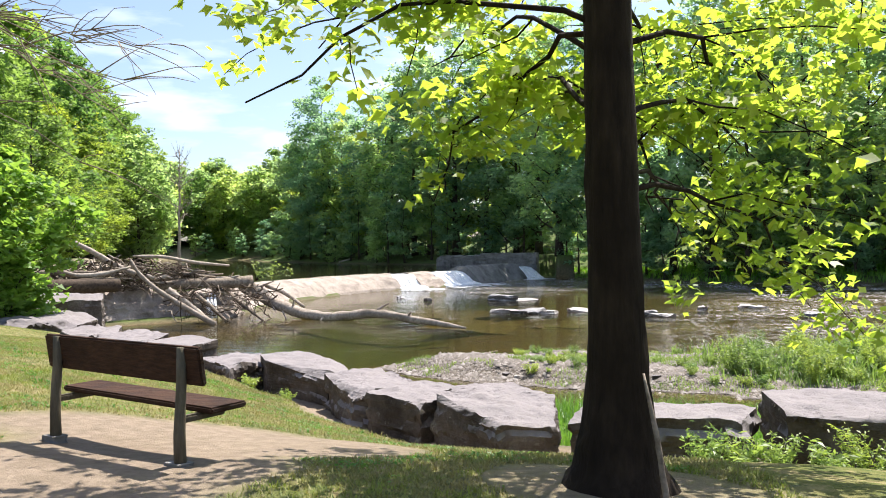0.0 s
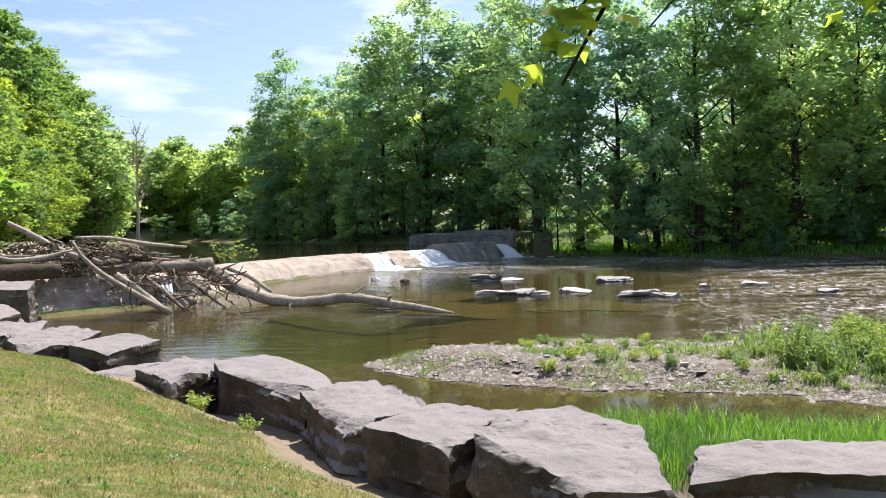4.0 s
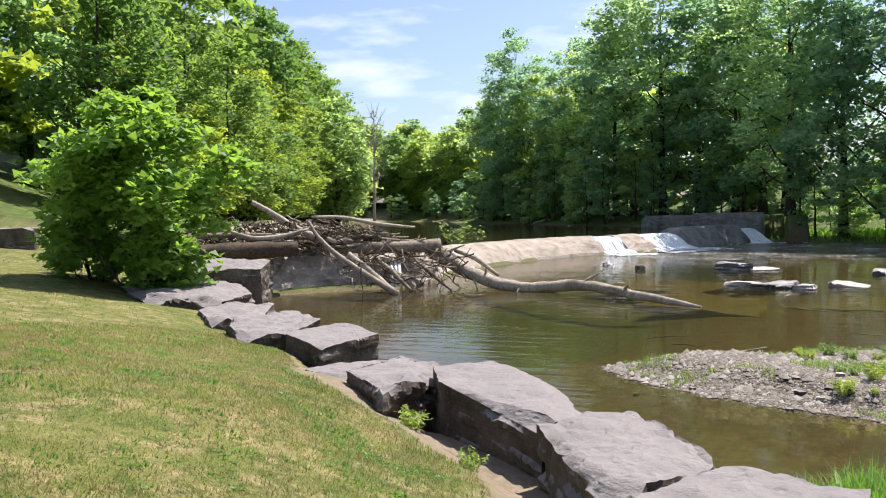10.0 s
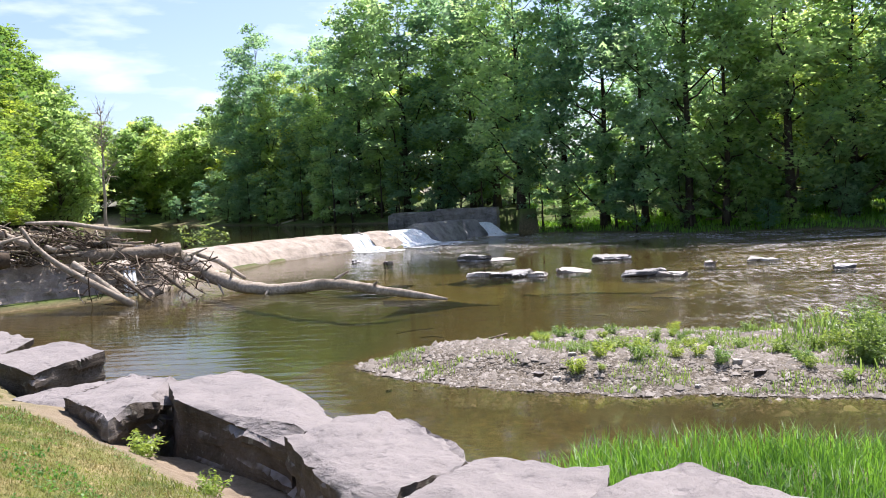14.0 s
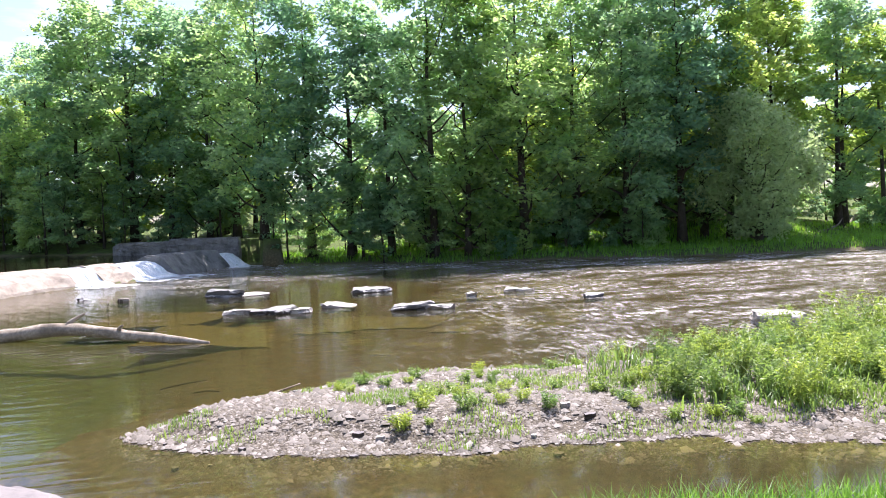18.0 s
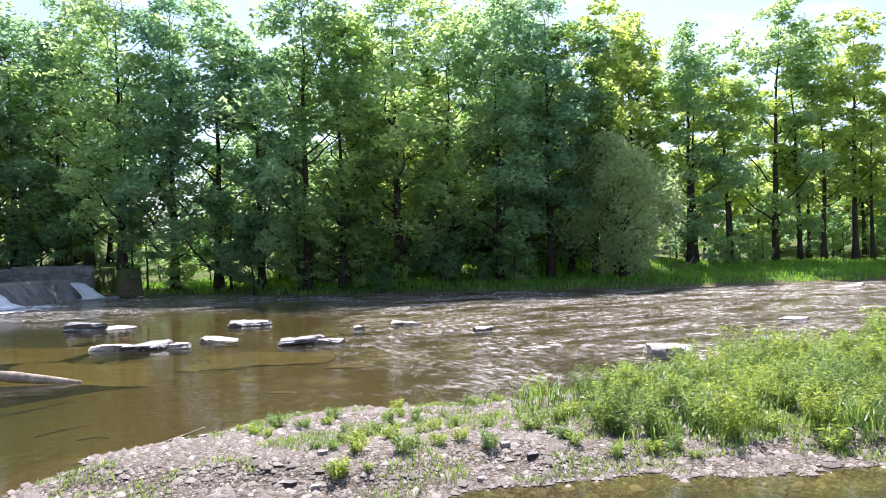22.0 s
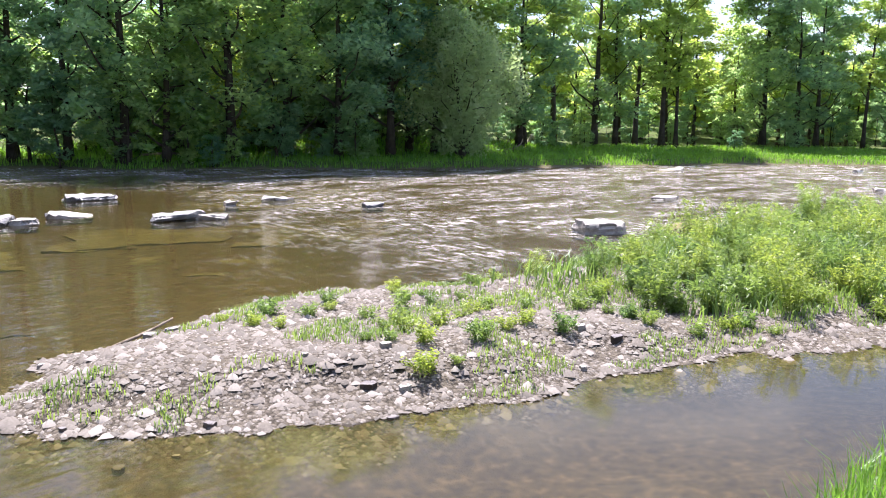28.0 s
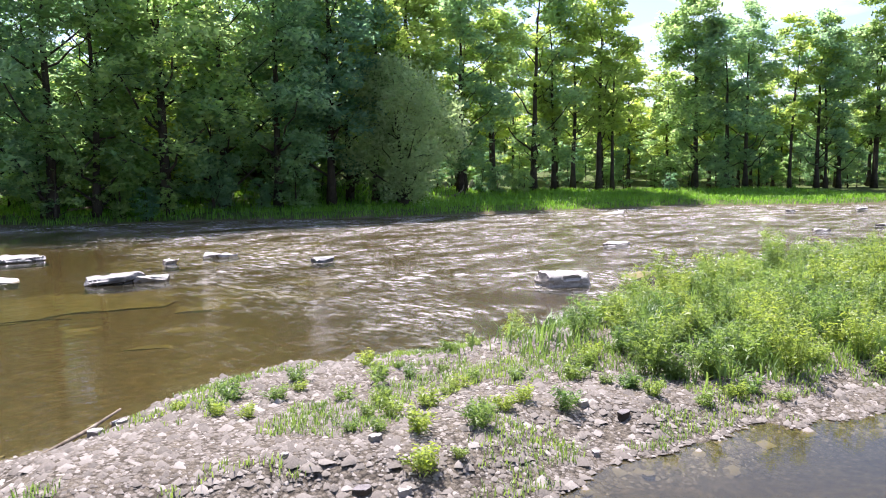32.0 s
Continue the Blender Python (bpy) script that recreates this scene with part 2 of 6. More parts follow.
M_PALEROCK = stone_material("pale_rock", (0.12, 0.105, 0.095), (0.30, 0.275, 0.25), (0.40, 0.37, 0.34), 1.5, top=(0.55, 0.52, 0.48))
M_TANROCK = stone_material("sunken_slab", (0.10, 0.088, 0.035), (0.21, 0.18, 0.075), (0.29, 0.25, 0.12), 1.2)
M_PEBBLE = Mat("pebble")
M_PEBBLE = M_PEBBLE.finish(M_PEBBLE.mix(0.35, M_PEBBLE.ramp(M_PEBBLE.geo.outputs["Random Per Island"], [(0.0, (0.045, 0.038, 0.03)), (0.4, (0.115, 0.097, 0.08)), (0.75, (0.19, 0.168, 0.145)), (1.0, (0.34, 0.31, 0.28))]), M_PEBBLE.ramp(M_PEBBLE.noise(40, 4), [(0.3, (0.10, 0.085, 0.07)), (0.7, (0.27, 0.24, 0.212))])), 0.85)
M_PLANK = wood_material("stained_plank", (0.022, 0.010, 0.006), (0.075, 0.036, 0.02), 2.0, (0.3, 1, 3))
M_POST = wood_material("weathered_post", (0.07, 0.062, 0.045), (0.17, 0.15, 0.11), 2.0, (1, 1, 0.2))
M_FOAM = Mat("falling_water")
M_FOAM = M_FOAM.finish(M_FOAM.ramp(M_FOAM.noise(2.2, 5, 0.7, stretch=(3, 3, 0.5)), [(0.35, (0.55, 0.60, 0.64)), (0.6, (0.9, 0.92, 0.93))]), 0.5, M_FOAM.bump(M_FOAM.noise(5, 5, stretch=(2.5, 2.5, 0.4)), 0.8, 0.1))


# ---- plan of the river ----
NEAR_FOOT = [(30, 5.6), (8, 8.0), (5, 8.75), (2.2, 9.0), (0.8, 9.4), (-0.9, 11.0), (-2.0, 12.5), (-3.5, 13.9), (-4.35, 14.25), (-5.3, 15.0), (-6.3, 15.45), (-7.4, 16.7), (-8.2, 17.3), (-9.15, 17.75), (-10.8, 19.1), (-12.2, 20.7), (-13.2, 20.8), (-15.2, 22.1), (-16.8, 23.2), (-20, 27), (-24, 33), (-27, 40)]
ROCK_LINE = [(30, 7.5), (8, 9.6), (6.5, 9.8), (3.5, 10.1), (1.4, 10.4), (0.1, 11.4), (-1.1, 12.6), (-2.7, 14.5), (-4.6, 15.4), (-5.8, 16.1), (-7.0, 17.4), (-8.8, 18.4), (-10.9, 20.3), (-14, 22.5), (-16.8, 26.5), (-21, 33), (-25, 40)]
FAR_BANK = [(2.3, 88.6), (10, 84.4), (18, 75), (27, 72.3), (35, 67.3), (46, 62.9), (58.5, 60.6), (80, 56.5), (88, 47), (101, 40.5), (150, 15)]
DAM_BASE = [(-23.5, 31.2), (-22, 33.5), (-19.6, 36.4), (-15.2, 40.4), (-15.8, 48.6), (-15.5, 54.1), (-14.0, 60.1), (-11.4, 66.1), (-8.6, 68.6), (-5.7, 72.7), (-1.1, 84.7), (2.3, 88.6)]
NEAR_SHORE = [(150, -45), (60, -8), (25, 9.5), (12, 13.2), (7, 15.2), (4.5, 15.8), (2.6, 16.1), (1.2, 16.0), (0.5, 14.8), (-1.2, 14.8), (-3.0, 16.6), (-5.0, 17.6), (-7.2, 19.6), (-9.6, 21.6), (-13, 26), (-17, 29)]
LOWER = NEAR_SHORE + DAM_BASE + FAR_BANK[1:]
UPPER = [(-18.9, 40.6), (-18.2, 48.6), (-18.0, 55), (-16.2, 61.8), (-13.2, 68), (-10.2, 71.2), (-7.6, 74.8), (-3.2, 86.4), (-2.4, 91), (-6, 99), (-20, 112), (-52, 150), (-64, 172), (-78, 186), (-94, 182), (-71, 132), (-42, 76), (-26.5, 45)]
BAR = [(-3.1, 23.2), (-1.7, 25.0), (1.1, 25.9), (2.7, 27.0), (4.3, 26.7), (6, 26.0), (8.5, 25.2), (13.5, 25.4), (16.5, 25.6), (22, 25), (34, 23.2), (60, 17), (60, 4), (30, 11.8), (16, 15.6), (10.5, 17.3), (8, 18.1), (6.2, 18.9), (4.1, 19.7), (2.4, 19.8), (0.2, 20.5), (-1.7, 21.6)]
POOL_Z = 1.30


def seg_dist(px, py, pts, closed):
    """Distance from points to a polyline, and which side of it they lie on (even-odd rule)."""
    best = np.full(px.shape, 1e9)
    inside = np.zeros(px.shape, bool)
    n = len(pts)
    for i in range(n if closed else n - 1):
        (ax, ay), (bx, by) = pts[i], pts[(i + 1) % n]
        dx, dy = bx - ax, by - ay
        u = np.clip(((px - ax) * dx + (py - ay) * dy) / (dx * dx + dy * dy), 0, 1)
        best = np.minimum(best, np.hypot(px - ax - u * dx, py - ay - u * dy))
        if closed and ay != by:
            inside ^= ((ay > py) != (by > py)) & (px < (bx - ax) * (py - ay) / (by - ay) + ax)
    return best, inside


def wob(x, y, f, seed=0.0):
    """Cheap smooth variation between -1 and 1."""
    return (np.sin(x * f + 1.7 * np.sin(y * f * 0.83 + seed) + seed) + np.sin(y * f * 1.31 + 1.3 * np.sin(x * f * 0.71 - seed) + 2 * seed)) / 2


def ss(v, lo, hi):
    u = np.clip((v - lo) / (hi - lo), 0, 1)
    return u * u * (3 - 2 * u)


LAND = ROCK_LINE + [(-60, 36), (-110, 60), (-120, -60), (60, -60)]
INNER = NEAR_FOOT + [(-60, 36), (-110, 60), (-120, -60), (60, -60)]


def bar_edge(x, y):
    """Distance into the gravel bar from its ragged edge; negative outside."""
    d, i = seg_dist(x, y, BAR, True)
    return np.where(i, d, -d) + 0.22 * wob(x, y, 1.9, 4) + 0.13 * wob(x, y, 4.6, 7) + 0.05 * wob(x, y, 11.0, 2)


def terrain(x, y):
    """Height of the ground sheet and its zones: lawn, gravel, bed, forest."""
    x, y = np.asarray(x, float), np.asarray(y, float)
    dl, inl = seg_dist(x, y, LOWER, True)
    du, inu = seg_dist(x, y, UPPER, True)
    db = bar_edge(x, y)
    inb, db = db > 0, np.abs(db)
    ds, _ = seg_dist(x, y, NEAR_FOOT, False)
    _, land = seg_dist(x, y, LAND, True)
    _, inner = seg_dist(x, y, INNER, True)
    dr, _ = seg_dist(x, y, ROCK_LINE, False)
    dd, _ = seg_dist(x, y, DAM_BASE[1:], False)
    df, _ = seg_dist(x, y, FAR_BANK, False)
    far = (~inl) & (~inu) & (~land) & (y > 30 - 0.3 * np.maximum(x, 0)) & (y + 0.62 * x > 60)
    left = (~inl) & (~inu) & (~land) & (~far) & (x < -14) & ((ds > 7) | (y > 34))
    strip = (~inl) & (~inu) & (~land) & (~far) & (~left)
    z = np.zeros(x.shape)
    deep = 0.20 + 0.85 * ss(dl, 1, 8) * ss(-(x - 0.1 * (y - 20) + 2.5), -2.5, 5)
    z = np.where(inl, -0.03 - deep * ss(dl, 0.0, 2.5) + 0.03 * wob(x, y, 1.7), z)
    z = np.where(inu, POOL_Z - 0.9 * ss(du, 0.2, 4) - 0.05, z)
    # near lawn sloping down to the boulders
    foot = 0.95 + 0.35 * ss(x, -3.2, -5.5) + 0.10 * ss(x, -9, -12) + 0.35 * ss(x, -13, -20)
    s_in = np.where(inner, ds, 0.0)
    zl = foot + (2.36 - foot) * (1 - (1 - np.clip(s_in / 6.0, 0, 1)) ** 1.5) - 0.10 * ss(s_in, 0.6, 0.0) * ss(x, -6, -3) + 0.35 * ss(ds, 7, 40) + 0.75 * ss(ds, 3.0, 14) * ss(-x, 14, 28) + 0.025 * wob(x, y, 0.9) + 0.012 * wob(x, y, 3.1, 2)
    zl = zl - 0.7 * ss(np.where(inner, 0.0, ds), 0.05, 0.7) * ss(-x, 3.0, 5.0)
    z = np.where(land, zl, z)
    zs = np.maximum(0.16 * ss(dl, 0, 0.5), 0.85 * ss(dr, 1.7, 0))
    z = np.where(strip, zs + 0.03 * wob(x, y, 2.0), z)
    zf = 0.10 + 0.5 * ss(df, 0, 2.5) + 0.9 * ss(df, 3, 20) + 5.5 * ss(df, 9, 45) * ss(x, 80, 48) * ss(x, -5, 6) + 5.0 * ss(df, 30, 85) * ss(x, 40, 75) + 5.0 * ss(np.minimum(du, 200), 3, 30) * ss(x, 10, -20) + 0.1 * wob(x, y, 0.25)
    z = np.where(far, np.maximum(zf, np.where(x < 6, POOL_Z + 0.12 + 1.2 * ss(du, 0, 6), 0)), z)
    dmin = np.minimum(dl, du)
    zh = 1.35 + 1.7 * ss(dmin, 0.3, 4.5) + 18 * ss(dmin, 7, 70) + 0.25 * wob(x, y, 0.3)
    z = np.where(left, zh, z)
    z = np.where((~inl) & (~land) & (dd < 4.2) & (x < 4), np.minimum(z, 0.2), z)
    bar = ss(db, 0, 1.6) * (0.27 + 0.10 * wob(x, y, 0.7) + 0.20 * ss(x, 6, 18)) + 0.02
    z = np.where(inb, bar, z)
    z = np.where(inl & ~inb & (db < 1.6), np.maximum(z, -0.02 - 0.16 * db), z)
    lawn = np.where(land, 1.0, 0.0)
    grav = np.where(inb, 1.0, np.where(inl & (db < 1.2), 1 - db / 1.2, 0.0))
    bed = np.where(inl & ~inb, ss(dl, -0.2, 0.5), np.where(inu, 1.0, 0.0))
    return z, lawn, grav, bed, (left | far) | ((~land) & (~inl) & (~inu) & (dl > 6))


def ground_z(x, y):
    return float(terrain(np.array([x]), np.array([y]))[0][0])


# ---- builders ----
def mesh_from(name, verts, faces, mat=None, smooth=False):
    me = bpy.data.meshes.new(name)
    verts = np.asarray(verts, np.float32).reshape(-1, 3)
    if isinstance(faces, np.ndarray):
        k = faces.shape[1]
        me.vertices.add(len(verts))
        me.vertices.foreach_set("co", verts.ravel())
        me.loops.add(faces.size)
        me.loops.foreach_set("vertex_index", faces.astype(np.int32).ravel())
        me.polygons.add(len(faces))
        me.polygons.foreach_set("loop_start", np.arange(0, faces.size, k, dtype=np.int32))
        me.update(calc_edges=True)
    else:
        me.from_pydata(verts.tolist(), [], faces)
        me.update()
    if mat is not None:
        me.materials.append(mat)
    if smooth:
        me.polygons.foreach_set("use_smooth", np.ones(len(me.polygons), bool))
    return me


def bm_mesh(name, bm, mat, smooth=False):
    me = bpy.data.meshes.new(name)
    bm.to_mesh(me)
    bm.free()
    me.materials.append(mat)
    if smooth:
        me.polygons.foreach_set("use_smooth", np.ones(len(me.polygons), bool))
    return me


def part(name, me, parent=None, label=""):
    ob = new(name, me)
    if parent is not None:
        ob.parent = parent
    if label:
        ob["label"] = label
    return ob


def thing(name, label, category, at=(0, 0, 0), group="", kind=""):
    ob = new(name)
    ob.location = at
    ob.empty_display_size = 0.2
    return tagged(ob, label, category, group, kind)


def tube(points, radii, sides=8, rough=0.0, rng=None):
    """Vertices and quads of a tapered tube with closed ends along a line of points."""
    P = np.asarray(points, float)
    R = np.asarray(radii, float)
    n = len(P)
    T = np.gradient(P, axis=0)
    T /= np.linalg.norm(T, axis=1)[:, None] + 1e-9
    ref = np.array([0.0, 0.0, 1.0]) if abs(T[:, 2]).mean() < 0.8 else np.array([1.0, 0.0, 0.0])
    U = np.cross(T, ref)
    U /= np.linalg.norm(U, axis=1)[:, None] + 1e-9
    W = np.cross(T, U)
    a = np.linspace(0, 2 * np.pi, sides, endpoint=False)
    rr = R[:, None] * np.ones(sides)
    if rough and rng is not None:
        rr = rr * (1 + rough * rng.standard_normal((n, sides)))
    V = P[:, None] + rr[..., None] * (np.cos(a)[None, :, None] * U[:, None] + np.sin(a)[None, :, None] * W[:, None])
    V = V.reshape(-1, 3)
    i, j = np.meshgrid(np.arange(n - 1), np.arange(sides), indexing="ij")
    k = (j + 1) % sides
    F = np.stack([i * sides + j, i * sides + k, (i + 1) * sides + k, (i + 1) * sides + j], -1).reshape(-1, 4)
    c0, c1 = len(V), len(V) + 1
    V = np.vstack([V, P[0], P[-1]])
    j = np.arange(0, sides, 2)
    caps = [np.stack([np.full(len(j), c0), (j + 2) % sides, (j + 1) % sides, j], -1), np.stack([np.full(len(j), c1), (n - 1) * sides + j, (n - 1) * sides + (j + 1) % sides, (n - 1) * sides + (j + 2) % sides], -1)]
    return V, np.vstack([F, *caps])


def join(chunks):
    V, F, o = [], [], 0
    for v, f in chunks:
        V.append(v)
        F.append(f + o)
        o += len(v)
    return np.vstack(V), np.vstack(F)


def bent(a, b, n=6, sag=0.0, wobble=0.0, rng=None):
    """A line of n points from a to b that sags and wanders."""
    a, b = np.asarray(a, float), np.asarray(b, float)
    u = np.linspace(0, 1, n)[:, None]
    P = a + (b - a) * u
    P[:, 2] -= sag * 4 * (u * (1 - u))[:, 0]
    if rng is not None and wobble:
        d = rng.standard_normal((n, 3)) * wobble
        d[0] = d[-1] = 0
        P += d
    return P


def leaf_quads(C, size, rng, flat=0.5, narrow=0.55, droop=0.0):
    """Bent leaf shapes at the centres C: four corners each."""
    n = len(C)
    s = size * rng.uniform(0.6, 1.3, n)
    yaw = rng.uniform(0, 2 * np.pi, n)
    nrm = rng.standard_normal((n, 3))
    nrm[:, 2] = np.abs(nrm[:, 2]) + flat * 2.2
    nrm /= np.linalg.norm(nrm, axis=1)[:, None]
    d = np.stack([np.cos(yaw), np.sin(yaw), np.full(n, -droop)], -1)
    d -= nrm * (d * nrm).sum(1)[:, None]
    d /= np.linalg.norm(d, axis=1)[:, None] + 1e-9
    w = np.cross(nrm, d)
    V = np.stack([C - d * s[:, None] * 0.5, C + w * (s * narrow * 0.5)[:, None] + nrm * (s * 0.08)[:, None] - d * (s * 0.06)[:, None], C + d * s[:, None] * 0.5 - nrm * (s * 0.1)[:, None], C - w * (s * narrow * 0.5)[:, None] + nrm * (s * 0.08)[:, None] - d * (s * 0.06)[:, None]], 1)
    return V.reshape(-1, 3), np.arange(4 * n).reshape(n, 4)


def leaf_lobes(C, size, rng, flat=0.35):
    """Broad three-lobed leaves that hang from the centres C, two folded faces each."""
    n = len(C)
    s = (size * rng.uniform(0.6, 1.25, n))[:, None]
    yaw = rng.uniform(0, 2 * np.pi, n)
    nrm = rng.standard_normal((n, 3))
    nrm[:, 2] = np.abs(nrm[:, 2]) + flat * 2.2
    nrm /= np.linalg.norm(nrm, axis=1)[:, None]
    d = np.stack([np.cos(yaw), np.sin(yaw), np.full(n, -0.5)], -1)
    d -= nrm * (d * nrm).sum(1)[:, None]
    d /= np.linalg.norm(d, axis=1)[:, None] + 1e-9
    w, up = np.cross(nrm, d) * s, nrm * s
    d = d * s
    rows = [C - 0.45 * d, C + 0.12 * d + 0.48 * w - 0.10 * up, C + 0.14 * d + 0.20 * w, C + 0.58 * d - 0.12 * up, C + 0.14 * d - 0.20 * w, C + 0.12 * d - 0.48 * w - 0.10 * up]
    V = np.stack(rows, 1).reshape(-1, 3)
    o = 6 * np.arange(n)[:, None]
    return V, np.vstack([o + np.array([[0, 1, 2, 3]]), o + np.array([[0, 3, 4, 5]])])


def leaf_tris(C, size, rng, flat=0.5, droop=0.25):
    """Pointed leaves at the centres C, one face each."""
    n = len(C)
    s = (size * rng.uniform(0.55, 1.4, n))[:, None]
    yaw = rng.uniform(0, 2 * np.pi, n)
    nrm = rng.standard_normal((n, 3))
    nrm[:, 2] = np.abs(nrm[:, 2]) + flat * 2.2
    nrm /= np.linalg.norm(nrm, axis=1)[:, None]
    d = np.stack([np.cos(yaw), np.sin(yaw), np.full(n, -droop)], -1)
    d -= nrm * (d * nrm).sum(1)[:, None]
    d /= np.linalg.norm(d, axis=1)[:, None] + 1e-9
    w = np.cross(nrm, d) * s * rng.uniform(0.36, 0.52, n)[:, None]
    V = np.stack([C - d * s * 0.4 - w, C - d * s * 0.4 + w, C + d * s * 0.6], 1)
    return V.reshape(-1, 3), np.arange(3 * n).reshape(n, 3)


def tree_pair(seed, height, radius, base, leaves, leaf, mat, bark=None, thick=0.2, clumps=70, lean=0.3, flat=0.5, top=1.0):
    """Trunk mesh and crown mesh of a broadleaf tree standing at the origin: limbs end in lobes, lobes are made of clumps."""
    rng = np.random.default_rng(seed)
    n = 10
    u = np.linspace(0, 1, n)
    drift = np.cumsum(rng.standard_normal((n, 2)) * lean * 0.45, axis=0) * u[:, None]
    trunk = np.column_stack([drift, u * height * 0.86])
    rad = thick * np.clip(1 - u * 1.06, 0, 1) ** 0.9 + 0.02
    rad[0] *= 1.45
    chunks = [tube(trunk, rad, 8, 0.04, rng)]
    nl = max(9, clumps // 5)
    lf = (np.arange(nl) + rng.uniform(0.1, 0.9, nl)) / nl
    la = np.arange(nl) * 2.4 + rng.uniform(-0.5, 0.5, nl)
    env = np.clip(1 - np.abs(2 * lf - 0.92) ** 2.4, 0.10, 1) ** 0.55
    lr = radius * env * rng.uniform(0.35, 0.82, nl)
    size = radius * rng.uniform(0.24, 0.42, nl) * (0.65 + 0.35 * env)
    lz = base + size * 0.6 + (height - base - size * 1.3) * lf
    tx, ty = np.interp(lz, trunk[:, 2], trunk[:, 0]), np.interp(lz, trunk[:, 2], trunk[:, 1])
    LC = np.column_stack([tx + lr * np.cos(la), ty + lr * np.sin(la), lz])
    per = max(6, clumps // nl + 7)
    C, S = [], []
    for k in range(nl):
        z0 = min(max(base * 0.6, lz[k] - 0.8 * lr[k] - 0.5), height * 0.8)
        a = (np.interp(z0, trunk[:, 2], trunk[:, 0]), np.interp(z0, trunk[:, 2], trunk[:, 1]), z0)
        r0 = max(0.03, 0.45 * thick * (1 - z0 / height))
        chunks.append(tube(bent(a, LC[k], 5, 0.10 * lr[k], 0.15, rng), np.linspace(r0, r0 * 0.35, 5), 5))
        d = rng.standard_normal((per, 3))
        d[:, 2] += 0.25
        d /= np.linalg.norm(d, axis=1)[:, None]
        c = LC[k] + d * size[k] * rng.uniform(0.45, 1.0, (per, 1)) * np.array([1.1, 1.1, 0.85])
        C.append(c)
        S.append(size[k] * rng.uniform(0.26, 0.62, per))
        for q in range(per // 4 if clumps > 70 else 0):
            chunks.append(tube(bent(LC[k], c[q], 3, 0.05, 0.06, rng), np.linspace(r0 * 0.35, 0.012, 3), 3))
    C, S = np.vstack(C), np.concatenate(S)
    V, F = join(chunks)
    tm = mesh_from("trunk", V, F, bark or M_BARK, True)
    w = S**2
    pick = rng.choice(len(C), leaves, p=w / w.sum())
    d = rng.standard_normal((leaves, 3))
    d /= np.linalg.norm(d, axis=1)[:, None]
    q = rng.uniform(0.1, 1, leaves) ** 0.5 * (1 + 0.22 * rng.standard_normal(leaves))
    off = d * (S[pick] * q)[:, None] * np.array([1.25, 1.25, 0.72 * top])
    out = C[pick, :2] / (np.linalg.norm(C[pick, :2], axis=1)[:, None] + 0.5)
    off[:, 2] -= 0.16 * (off[:, :2] * out).sum(1)
    V, F = leaf_tris(C[pick] + off, leaf, rng, flat)
    return tm, mesh_from("crown", V, F, mat)


def plant_tree(pair, x, y, z, scale=1.0, turn=0.0, label="", name="tree", group="", stretch=1.0):
    ob = thing(name, label, "tree", (x, y, z), group)
    ob.rotation_euler = (0, 0, turn)
    ob.scale = (scale, scale, scale * stretch)
    part("trunk", pair[0], ob)
    part("crown", pair[1], ob)
    return ob


